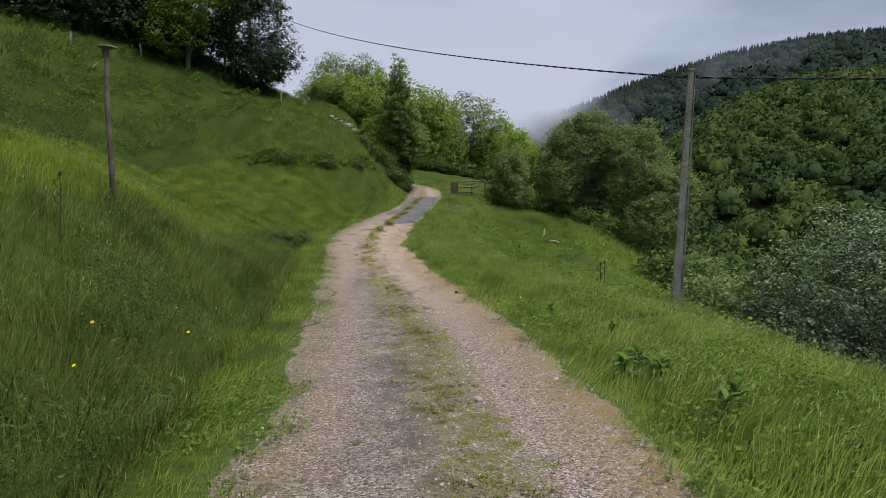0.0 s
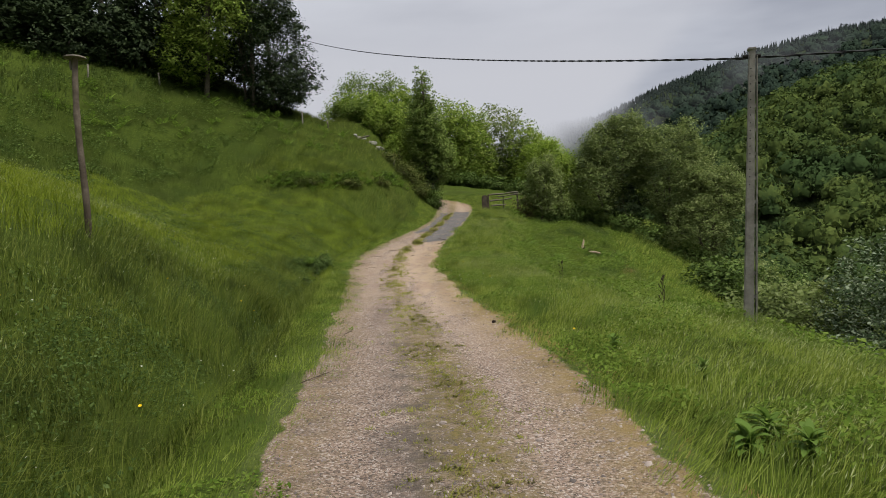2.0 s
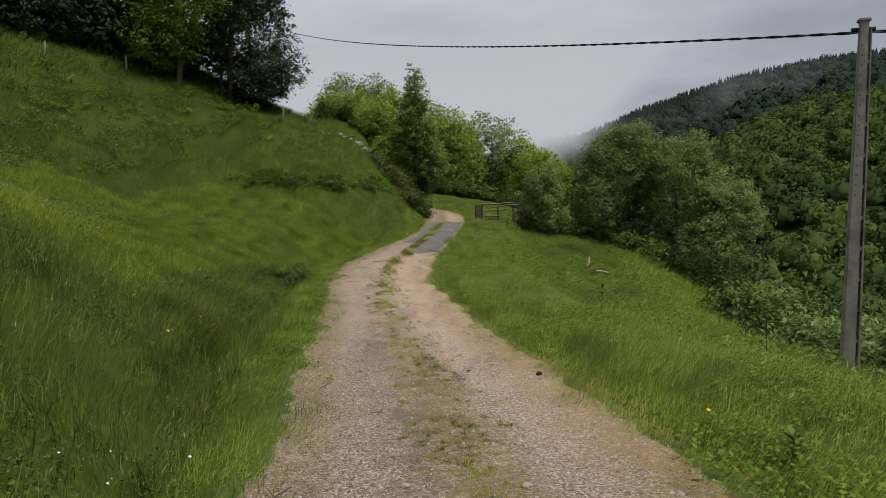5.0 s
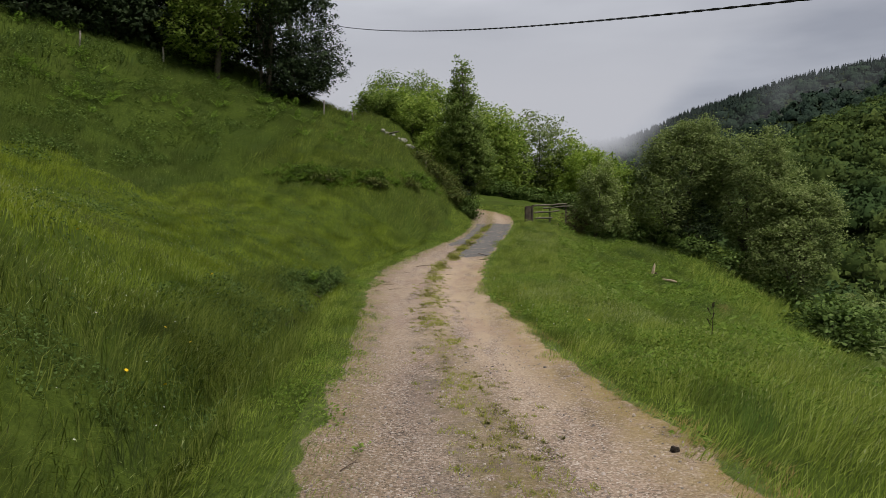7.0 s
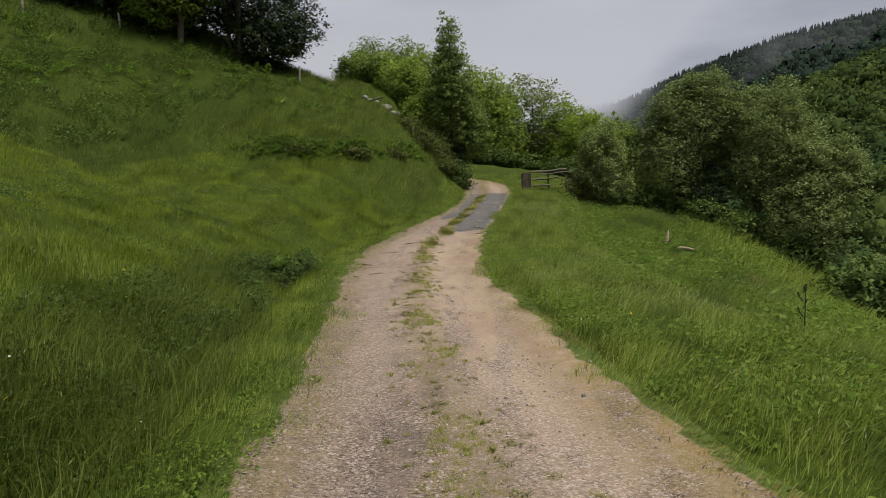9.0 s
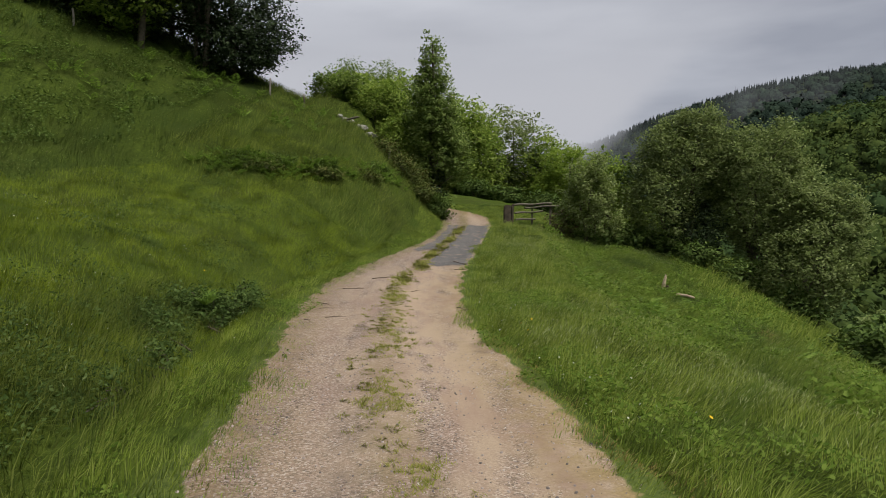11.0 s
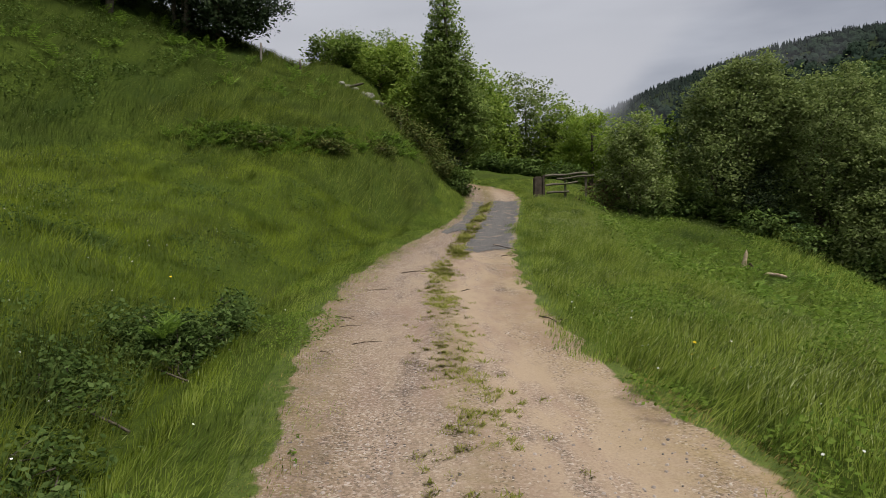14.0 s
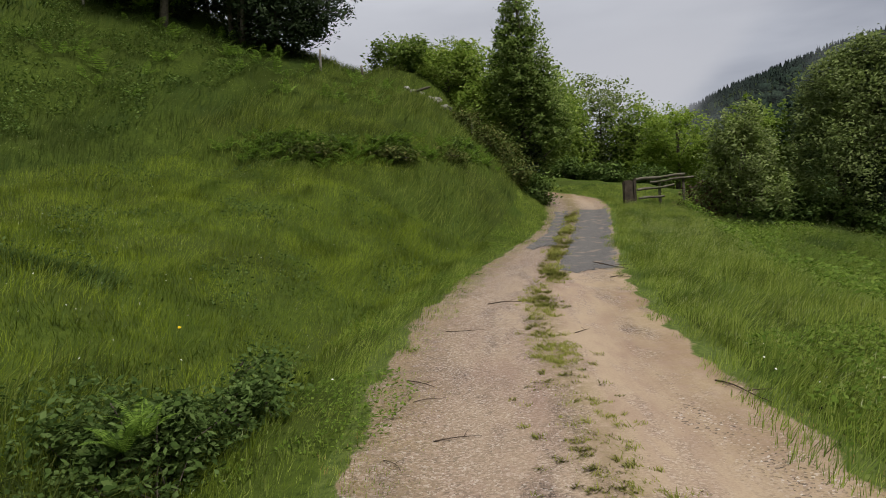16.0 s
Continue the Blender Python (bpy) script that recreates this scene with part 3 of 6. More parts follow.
# ---------------- trees on the uphill side ----------------
ash_mat = leafmat("ash_leaf", (0.05, 0.085, 0.016), (0.09, 0.14, 0.026), (0.15, 0.205, 0.05), tr=0.3, scale=0.3)
tree("holm_oak", -9.3, 46.6, [(0, 0, 4.0, 2.6, 2.4, 3.4), (0.9, 0, 2.0, 2.2, 2.0, 1.7), (-0.5, 0, 6.9, 2.3, 2.2, 2.4), (0.2, -0.6, 1.1, 2.1, 1.6, 1.3)], "dense dark evergreen oak at the top of the slope", leaf_dark_shaded, n=42000, leaf=0.095, clump=0.45, limbs=9)
tree("ash_tree", -13.0, 44.2, [(0, 0, 5.2, 2.5, 2.3, 2.8), (-0.8, 0, 2.8, 2.3, 2.1, 2.0), (0.5, 0, 8.2, 2.2, 2.0, 2.2)], "leafy green ash tree beside the fence", leaf_mid, n=24000, leaf=0.11, clump=0.5, limbs=9)
tree("slender_ash", -11.0, 46.0, [(-0.6, 0, 7.6, 1.5, 1.4, 2.2), (0.8, 0, 6.4, 1.3, 1.2, 2.0)], "slender several-stemmed tree with bare lower stems", ash_mat, n=7000, leaf=0.13, trunks=4, trunk_r=0.09, limbs=6)
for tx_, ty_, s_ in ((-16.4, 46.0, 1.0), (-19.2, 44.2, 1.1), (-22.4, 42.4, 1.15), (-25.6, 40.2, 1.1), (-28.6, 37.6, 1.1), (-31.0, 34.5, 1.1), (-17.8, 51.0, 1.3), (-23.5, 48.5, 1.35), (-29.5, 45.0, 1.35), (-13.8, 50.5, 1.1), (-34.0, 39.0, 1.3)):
    tree("wood_tree", tx_, ty_, [(0, 0, 3.6 * s_, 3.0, 2.6, 3.4 * s_), (0.6, -0.7, 1.3, 2.4, 2.2, 1.5), (-0.4, 0, 7.6 * s_, 2.7, 2.5, 3.0 * s_)], "dark dense tree in the wood above the slope", leaf_dark_shaded, n=13000, leaf=0.17, clump=0.55, limbs=6, group="wood above the slope")
# dark bushes added to stand for the unlit inside of the wood
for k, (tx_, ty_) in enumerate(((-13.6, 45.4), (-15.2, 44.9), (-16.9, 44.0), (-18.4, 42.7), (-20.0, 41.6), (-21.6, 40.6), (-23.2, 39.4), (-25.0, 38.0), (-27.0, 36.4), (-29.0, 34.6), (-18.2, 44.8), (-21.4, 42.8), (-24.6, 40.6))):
    tree("elder", tx_, ty_, [(0, 0, 1.0, 1.5, 1.2, 1.2 + 0.3 * (k % 3)), (0.5, 0.4, 2.1, 1.2, 1.1, 1.0)], "dark leafy elder bush under the wood's edge", leaf_dark_shaded, n=4200, leaf=0.13, clump=0.4, limbs=3, trunks=2, trunk_r=0.04, category="shrub", group="bushes under the wood's edge")
tree("hazel", -24.6, 36.6, [(0, 0, 2.6, 2.0, 1.8, 2.4)], "green hazel bush at the wood's edge", leaf_mid, n=6000, leaf=0.16, trunks=3, trunk_r=0.06)
maple_mat = leafmat("maple_leaf", (0.075, 0.125, 0.018), (0.13, 0.195, 0.03), (0.21, 0.28, 0.065), tr=0.4, scale=0.3)
tree("field_maple", -6.3, 80.0, [(0, 0, 11.2, 2.6, 2.4, 3.0), (1.8, 0, 8.0, 3.2, 2.6, 3.6), (-2.0, 0, 8.4, 2.6, 2.2, 3.2), (0.2, 0, 5.0, 3.4, 2.8, 3.0)], "round green tree behind the brow", maple_mat, n=34000, leaf=0.13, clump=0.8)
tree("field_maple", -2.6, 80.0, [(0, 0, 12.2, 2.2, 2.0, 2.8), (1.2, 0, 8.6, 2.8, 2.4, 3.4), (-1.2, 0, 6.0, 3.0, 2.6, 3.6)], "leafy green tree behind the brow", maple_mat, n=28000, leaf=0.13, clump=0.8)
tree("hawthorn", -4.6, 49.4, [(0, 0, 0.6, 1.3, 1.1, 0.8), (0.8, 0, 0.9, 0.7, 0.7, 0.7)], "light green hawthorn bush on the brow", maple_mat, n=5000, leaf=0.1, trunks=3, trunk_r=0.04, category="shrub")
tree("hawthorn", -2.4, 48.8, [(0, 0, 0.9, 1.3, 1.1, 1.1), (0.9, 0.2, 1.2, 0.9, 0.9, 1.1)], "green hawthorn bush above the stones", leaf_mid, n=6000, leaf=0.1, trunks=3, trunk_r=0.04, category="shrub")
tree("hawthorn", -0.9, 46.6, [(0, 0, 1.3, 1.1, 1.0, 1.4)], "green hawthorn bush beside the poplar", leaf_mid, n=4500, leaf=0.1, trunks=3, trunk_r=0.04, category="shrub")
poplar_mat = leafmat("poplar_leaf", (0.085, 0.135, 0.026), (0.15, 0.215, 0.045), (0.26, 0.33, 0.10), tr=0.4, scale=0.5)
poplar = tree("poplar", 0.75, 46.4, [(0, 0, 7.7, 0.75, 0.75, 2.0), (0, 0, 6.2, 1.25, 1.2, 1.6), (0.35, 0, 3.2, 1.7, 1.4, 1.9), (0.1, -0.1, 4.8, 1.5, 1.3, 1.4), (1.0, -0.2, 3.9, 0.9, 0.9, 0.9)], "slender young poplar clad in ivy at the bend", poplar_mat, n=32000, leaf=0.085, clump=0.3, limbs=10, shell=0.3)
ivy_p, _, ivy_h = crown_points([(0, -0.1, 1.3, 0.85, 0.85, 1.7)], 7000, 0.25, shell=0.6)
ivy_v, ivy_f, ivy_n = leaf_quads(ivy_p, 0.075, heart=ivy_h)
part("ivy", mesh_from("ivy", ivy_v, ivy_f, leaf_dark_shaded, normals=ivy_n), poplar, "dark ivy wrapped round the lower trunk")
tree("bramble", 0.95, 45.0, [(0, 0, 0.5, 0.8, 0.7, 0.7)], "dark bramble at the foot of the poplar", bramble_mat, n=3500, leaf=0.08, trunks=2, trunk_r=0.015, category="shrub")

willow_mat = leafmat("willow_leaf", (0.100, 0.138, 0.037), (0.160, 0.208, 0.056), (0.255, 0.305, 0.12), tr=0.4, island=0.75)

# ---------------- trees past the gate ----------------
for tx_, ty_, h_, w_, m_ in ((3.2, 70, 9.6, 3.4, leaf_mid), (10.2, 79, 12.8, 4.0, willow_mat), (13.2, 77, 10.6, 3.6, leaf_mid), (5.6, 76, 10.6, 3.4, leaf_mid), (-0.8, 66, 9.6, 3.2, leaf_mid), (16.5, 74, 7.6, 3.2, leaf_mid), (-5.0, 64, 8.0, 3.0, leaf_mid), (21.0, 70, 7.0, 3.2, leaf_mid)):
    tree("alder", tx_, ty_, [(0, 0, h_ * 0.62, w_, w_ * 0.85, h_ * 0.38), (-0.8, -0.6, h_ * 0.3, w_ * 0.95, w_ * 0.8, h_ * 0.3), (0.9, 0, h_ * 0.45, w_ * 0.8, w_ * 0.7, h_ * 0.35)], "broad leafy alder behind the gate", m_, n=19000, leaf=0.18, clump=0.75, group="alders behind the gate")
tree("young_lime", 12.3, 64.0, [(0, 0, 3.8, 2.3, 2.0, 2.5), (-1.3, 0, 2.4, 1.5, 1.4, 1.7), (1.2, 0, 2.2, 1.5, 1.4, 1.6)], "bright yellow-green young tree past the gate", leaf_light, n=16000, leaf=0.11)
for tx_, ty_ in ((4.4, 62.5), (7.0, 62.0), (9.4, 60.5), (1.6, 62.5)):
    tree("hedge_bush", tx_, ty_, [(0, 0, 0.55, 1.5, 0.9, 0.75)], "low dark bramble hedge behind the bend", bramble_mat, n=3000, leaf=0.13, trunks=2, trunk_r=0.02, category="shrub", group="low hedge behind the bend")

# ---------------- thicket on the valley side ----------------
tree("willow", 13.0, 44.2, [(0, 0, 4.2, 2.1, 1.9, 2.6), (-1.3, -0.6, 2.6, 1.6, 1.5, 2.2), (0.9, 0, 6.0, 1.3, 1.2, 1.5), (-0.9, 0.2, 5.3, 1.1, 1.1, 1.5), (1.7, -0.3, 4.2, 1.1, 1.0, 1.7), (0.2, 0, 6.6, 0.6, 0.6, 0.9), (1.6, 0.2, 6.6, 0.5, 0.5, 0.8)], "tall grey-green willow below the track", willow_mat, n=46000, leaf=0.08, trunks=3, clump=0.42, limbs=5, shell=0.6)
tree("willow", 16.2, 43.4, [(0, 0, 4.8, 2.2, 2.1, 3.0), (0.6, -1.0, 2.8, 2.2, 1.8, 2.4), (-1.3, 0, 6.0, 1.2, 1.1, 1.7), (1.3, 0, 6.6, 1.1, 1.0, 1.6), (2.2, -0.4, 4.4, 1.2, 1.1, 1.9)], "wide grey-green willow below the track", willow_mat, n=46000, leaf=0.08, trunks=3, clump=0.42, limbs=5, shell=0.6)
tree("willow", 18.0, 41.0, [(0, 0, 4.0, 1.9, 1.7, 2.3), (-1.2, -0.8, 2.4, 1.9, 1.6, 2.0), (0.9, 0, 5.2, 1.1, 1.1, 1.5), (-0.9, 0.1, 5.0, 1.0, 1.0, 1.4)], "greyish willow bush on the steep bank", willow_mat, n=32000, leaf=0.08, trunks=3, clump=0.4, limbs=8, shell=0.6)
tree("sallow", 8.1, 43.0, [(0, 0, 2.4, 0.8, 0.8, 1.5), (0.4, 0, 1.2, 1.2, 1.0, 1.1), (-0.5, 0, 3.2, 0.5, 0.5, 0.9), (0.35, 0, 3.7, 0.45, 0.45, 0.8), (0.9, 0.2, 2.6, 0.5, 0.5, 1.0), (-0.9, 0, 2.0, 0.5, 0.5, 0.9)], "silvery light green sallow bush beside the gate", leaf_silver, n=17000, leaf=0.068, trunks=4, trunk_r=0.05, clump=0.3)
# shade-dark leaves close the bright gap under the willows
tree("sallow", 13.4, 43.6, [(0, 0, 1.6, 1.6, 1.2, 1.6)], "leafy sallow coloured shade-dark to fill the gap under the willows", leaf_dark_shaded, n=7000, leaf=0.08, trunks=3, trunk_r=0.05, clump=0.35)
tree("sallow", 9.8, 45.6, [(0, 0, 2.6, 1.4, 1.2, 2.0)], "dark green sallow bush in the thicket", leaf_mid, n=6000, leaf=0.1, trunks=3, trunk_r=0.05, clump=0.3)
for tx_, ty_, r_ in ((8.6, 43.0, 0.8), (9.9, 43.6, 1.0), (11.4, 43.4, 1.1), (12.9, 42.6, 1.1), (14.4, 41.2, 1.2), (16.0, 39.6, 1.2)):
    tree("bramble", tx_, ty_, [(0, 0, 0.5 * r_, 1.1 * r_, 0.9 * r_, 0.75 * r_)], "dark green bramble at the thicket's edge", bramble_mat, n=3500, leaf=0.09, trunks=2, trunk_r=0.015, category="shrub", group="brambles under the thicket")
rust_leaf = leafmat("withered_leaf", (0.09, 0.05, 0.03), (0.15, 0.085, 0.05), (0.12, 0.14, 0.05), tr=0.15, island=0.9)
tree("withered_bush", 7.0, 43.6, [(0, 0, 0.75, 0.7, 0.6, 0.75)], "reddish withered bush beside the gate rails", rust_leaf, n=2200, leaf=0.07, trunks=4, trunk_r=0.02, category="shrub")
tree("whitebeam", 14.2, 18.4, [(0, 0, 4.2, 2.9, 2.6, 2.5), (-1.8, 0, 2.8, 2.0, 2.0, 2.0), (1.5, 0.5, 5.0, 2.2, 2.0, 2.0)], "whitish-leaved whitebeam growing out of the valley slope", leaf_white, n=40000, leaf=0.066, trunks=3, clump=0.32)
for tx_, ty_, r_ in ((11.2, 20.6, 1.5), (14.0, 27.0, 1.4), (13.2, 30.8, 1.4), (15.6, 33.6, 1.5), (17.6, 36.5, 1.6), (16.8, 30.0, 1.6), (12.0, 24.2, 1.3), (19.5, 33.0, 1.8), (16.0, 24.0, 1.8), (20.5, 38.0, 1.9)):
    tree("scrub_bush", tx_, ty_, [(0, 0, 0.7 * r_, 1.05 * r_, 0.95 * r_, 0.8 * r_), (0.5, 0.2, 1.0 * r_, 0.6 * r_, 0.6 * r_, 0.6 * r_)], "dark green scrub bush on the valley slope", RNG.choice([bramble_mat, willow_mat]), n=3600, leaf=0.11, limbs=3, trunks=3, trunk_r=0.025, category="shrub", group="scrub on the valley slope")

# ---------------- bracken and brambles ----------------
def frond(length, n=16):
    """One arching fern frond along +x, with tapering leaflets on both sides."""
    ts = np.linspace(0, 1, n)
    spine = np.stack([length * ts * 0.9, 0 * ts, length * (0.75 * ts - 0.55 * ts ** 2)], 1)
    quads = []
    for i in range(1, n - 1):
        p, q = spine[i], spine[i] - spine[i - 1]
        wd = 0.24 * length * np.sin(math.pi * min(1, 0.12 + ts[i] * 0.88)) * (1.15 - ts[i] * 0.6)
        for s in (-1, 1):
            out = np.array([wd * 0.35, s * wd, -0.12 * wd])
            leaflet = [p - q * 0.1, p + out * 0.5 + q * 0.42, p + out, p + out * 0.5 - q * 0.35]
            nz_ = np.cross(leaflet[1] - leaflet[0], leaflet[2] - leaflet[0])[2]
            quads.append(leaflet[::-1] if nz_ < 0 else leaflet)
    s_ = np.array([0, 0.006, 0])
    for i in range(0, n - 2, 3):
        quads.append([spine[i] + s_, spine[i] - s_, spine[min(i + 3, n - 1)] - s_ * 0.6, spine[min(i + 3, n - 1)] + s_ * 0.6])
    v = np.array(quads).reshape(-1, 3)
    return v, np.arange(len(v)).reshape(-1, 4)


def upward(name, shape, mat):
    """Mesh of leaflets that all catch the light from above."""
    return mesh_from(name, *shape, mat, normals=np.tile((0.08, -0.1, 0.99), (len(shape[0]), 1)))


def fern_clump(x, y, z, length, count, tilt=0.9):
    parts = []
    for k in range(count):
        v, f = frond(length * (0.7 + 0.5 * RNG.random()), 11)
        a = 2 * math.pi * (k + 0.6 * RNG.random()) / count
        rot = np.array(Euler((0, -tilt * 0.5 * RNG.random(), a)).to_matrix())
        parts.append((v @ rot.T + np.array([x, y, z]), f))
    return join(parts)


clumps = []
for i in range(150):
    s_ = RNG.random()
    cx_ = -7.6 + 7.1 * s_ + RNG.normal() * 0.3
    cy_ = float(bank_line(cx_)) + RNG.normal() * 0.28 - 0.1
    if cx_ < edge_left(cy_) - 1.5:
        clumps.append(fern_clump(cx_, cy_, float(ground_z(cx_, cy_)), 0.32 + 0.25 * RNG.random(), 5))
for i in range(330):
    cx_, cy_ = -24 + 20 * RNG.random(), 33 + 13 * RNG.random()
    if ground_z(cx_, cy_) > 5.5 + 2 * RNG.random() and patchy(cx_, cy_, 0.7) > 0.4:
        clumps.append(fern_clump(cx_, cy_, float(ground_z(cx_, cy_)), 0.5 + 0.35 * RNG.random(), 4))
for i in range(150):
    cy_ = 24 + 14 * RNG.random()
    cx_ = edge_right(cy_) + 3.5 + 6 * RNG.random()
    if patchy(cx_, cy_, 0.9, 2) > 0.42:
        clumps.append(fern_clump(cx_, cy_, float(ground_z(cx_, cy_)), 0.5 + 0.25 * RNG.random(), 5))
tagged(new("bracken", upward("bracken", join(clumps), fern_mat)), "green bracken fronds along the bank and slopes", "bracken", kind="stuff")
bank_leaf = leafmat("bank_bramble_leaf", (0.06, 0.09, 0.016), (0.10, 0.135, 0.026), (0.15, 0.15, 0.045), tr=0.2, island=0.9)
for i in range(8):
    cx_ = -6.6 + 0.7 * i + 0.25 * RNG.normal()
    cy_ = float(bank_line(cx_)) - 0.1 + 0.12 * RNG.normal()
    if cx_ < edge_left(cy_) - 1.2:
        tree("bank_bramble", cx_, cy_, [(0, 0, 0.06, 0.35 + 0.25 * RNG.random(), 0.3, 0.10 + 0.08 * RNG.random())], "dark low bramble on the meadow bank", bank_leaf, n=1100, leaf=0.055, limbs=2, trunks=2, trunk_r=0.012, category="shrub", group="brambles on the meadow bank")


def fern_plant(x, y, length, label):
    z = float(ground_z(x, y))
    f = empty("fern", x, y, z, label, "fern")
    for k in range(8):
        ob = part("frond", upward("frond", frond(length * (0.75 + 0.5 * RNG.random()), 32), fern_mat), f)
        ob.matrix_local = pose(0, 0, 0.42, 0, -32 * RNG.random() - 8, 45 * k + 40 * RNG.random())
    return f


ditch_mat = leafmat("ditch_bramble_leaf", (0.045, 0.078, 0.018), (0.078, 0.125, 0.030), (0.125, 0.18, 0.055), tr=0.35, island=0.75, spec=0.06, rough=0.8)
tree("bramble", -3.6, 23.3, [(0, 0, 0.3, 0.42, 0.5, 0.4), (0.1, 0.5, 0.2, 0.32, 0.38, 0.36), (-0.25, -0.2, 0.5, 0.18, 0.2, 0.2), (0.2, 0.2, 0.55, 0.14, 0.18, 0.16)], "dark bramble bush in the roadside ditch", ditch_mat, n=6500, leaf=0.034, limbs=5, trunks=4, trunk_r=0.01, clump=0.16, category="shrub", shell=0.3)
tree("bramble", -3.75, 21.9, [(0, 0, 0.18, 0.4, 0.45, 0.3), (-0.2, 0.2, 0.4, 0.16, 0.2, 0.18)], "sprawling bramble in the roadside ditch", ditch_mat, n=4200, leaf=0.032, limbs=4, trunks=3, trunk_r=0.01, clump=0.16, category="shrub", shell=0.3)
tree("bramble", -3.3, 24.4, [(0, 0, 0.3, 0.45, 0.6, 0.35), (0.1, 0.3, 0.5, 0.2, 0.3, 0.25)], "low grey-green weeds in the ditch", ditch_mat, n=3600, leaf=0.032, limbs=3, trunks=3, trunk_r=0.01, clump=0.16, category="shrub", shell=0.3)
tree("nettle_patch", -3.2, 20.4, [(0, 0, 0.18, 0.35, 0.6, 0.3), (-0.2, 0.4, 0.34, 0.2, 0.3, 0.16)], "dark nettles standing in the roadside ditch", ditch_mat, n=2400, leaf=0.03, limbs=4, trunks=4, trunk_r=0.006, clump=0.14, category="weeds", shell=0.2)
tree("nettle_patch", -3.05, 18.9, [(0, 0, 0.14, 0.35, 0.7, 0.24)], "dark nettles beside the track's ditch", ditch_mat, n=1500, leaf=0.03, limbs=4, trunks=4, trunk_r=0.006, clump=0.14, category="weeds", shell=0.2)
fern_plant(-3.42, 23.2, 0.36, "bright green fern growing out of the ditch bramble")
fern_plant(-3.4, 22.95, 0.3, "small bright green fern in the ditch")

# ---------------- far woods ----------------
def far_crowns(n, r0, r1, az0, az1, radius, cards, name, mat, label, cone=False, size=0.34, core_=0.82):
    r = np.sqrt(r0 ** 2 + RNG.random(n) * (r1 ** 2 - r0 ** 2))
    az = np.radians(az0 + RNG.random(n) * (az1 - az0))
    x, y = r * np.sin(az), 8 + r * np.cos(az)
    z = ground_z(x, y)
    rad = radius * (0.5 + 0.9 * RNG.random(n) ** 1.3) * np.interp(r, (60, 400, 700), (0.8, 1, 1.05))
    d = RNG.normal(size=(n, cards, 3))
    d /= np.linalg.norm(d, axis=2)[..., None]
    d[..., 2] = np.abs(d[..., 2]) * 1.1 - 0.2
    if cone:
        t = RNG.random((n, cards))
        c = np.stack([d[..., 0] * (1 - t) * 0.55, d[..., 1] * (1 - t) * 0.55, 0.2 + 2.0 * t], 2) * rad[:, None, None]
    else:
        lump = 1 + 0.42 * np.sin(4 * d[..., 0] + r[:, None]) * np.sin(5 * d[..., 1] + 2 * r[:, None])
        lump = (lump + 0.16 * np.sin(11 * d[..., 0] + 3 * r[:, None]) * np.sin(9 * d[..., 2] + 9 * d[..., 1])) * (0.72 + 0.34 * RNG.random(d.shape[:2]) ** 0.5)
        lump = np.minimum(lump, 1.16)
        c = d * lump[..., None] * rad[:, None, None] * np.array([1, 1, 1.05]) + np.array([0, 0, 1.0]) * rad[:, None, None] * 0.9
    c += np.stack([x, y, z], 1)[:, None, :]
    out = d.reshape(-1, 3)
    half_ = np.repeat(rad, cards) * (size if not cone else 0.26) * (0.6 + 0.8 * RNG.random(n * cards))
    c = c.reshape(-1, 3)
    nrm = out + 0.6 * RNG.normal(size=out.shape) + np.array([0, 0, 0.25])
    nrm /= np.linalg.norm(nrm, axis=1)[:, None]
    a = np.cross(nrm, RNG.normal(size=nrm.shape))
    a /= np.linalg.norm(a, axis=1)[:, None]
    b = np.cross(nrm, a)
    s = half_[:, None]
    v = np.stack([c - a * s, c - b * s * 0.9 + a * s * 0.3, c + a * s * 0.8 + b * s * 0.7], 1).reshape(-1, 3)
    f = np.arange(len(v)).reshape(-1, 3)
    soft_n = out * np.array([1, 1, 1]) + np.array([0, 0, 0.6 if not cone else 0.8]) + 0.15 * RNG.normal(size=out.shape)
    soft_n = np.repeat(soft_n / np.linalg.norm(soft_n, axis=1)[:, None], 3, 0)
    if cone:
        ph = np.linspace(0, 2 * math.pi, 7)[:-1]
        ring = np.stack([0.5 * np.cos(ph), 0.5 * np.sin(ph), 0.1 + 0 * ph], 1)
        tipv = np.stack([0.04 * np.cos(ph), 0.04 * np.sin(ph), 2.15 + 0 * ph], 1)
        shape = np.concatenate([ring, tipv])[None] * rad[:, None, None] * (1 + 0.15 * RNG.normal(size=(n, 12, 3))) + np.stack([x, y, z], 1)[:, None, :]
        one = np.array([(j, (j + 1) % 6, 6 + j) for j in range(6)])
        f = np.concatenate([f, (one[None] + 12 * np.arange(n)[:, None, None]).reshape(-1, 3) + len(v)])
        v = np.concatenate([v, shape.reshape(-1, 3)])
        side_n = np.concatenate([ring, tipv * 5]) * np.array([1, 1, 0]) + np.array([0, 0, 0.6])
        soft_n = np.concatenate([soft_n, np.tile(side_n / np.linalg.norm(side_n, axis=1)[:, None], (n, 1))])
    if not cone:
        # a closed, lumpy inner mass under the outer leaves
        th = np.linspace(0.02, 0.68 * math.pi, 6)
        ph = np.linspace(0, 2 * math.pi, 10)[:-1]
        TH, PH_ = np.meshgrid(th, ph, indexing="ij")
        u = np.stack([np.sin(TH) * np.cos(PH_), np.sin(TH) * np.sin(PH_), np.cos(TH)], 2).reshape(1, -1, 3)
        lump = 0.9 + 0.3 * np.sin(4 * u[..., 0] + r[:, None]) * np.sin(5 * u[..., 1] + 2 * r[:, None]) + 0.13 * RNG.normal(size=(n, u.shape[1]))
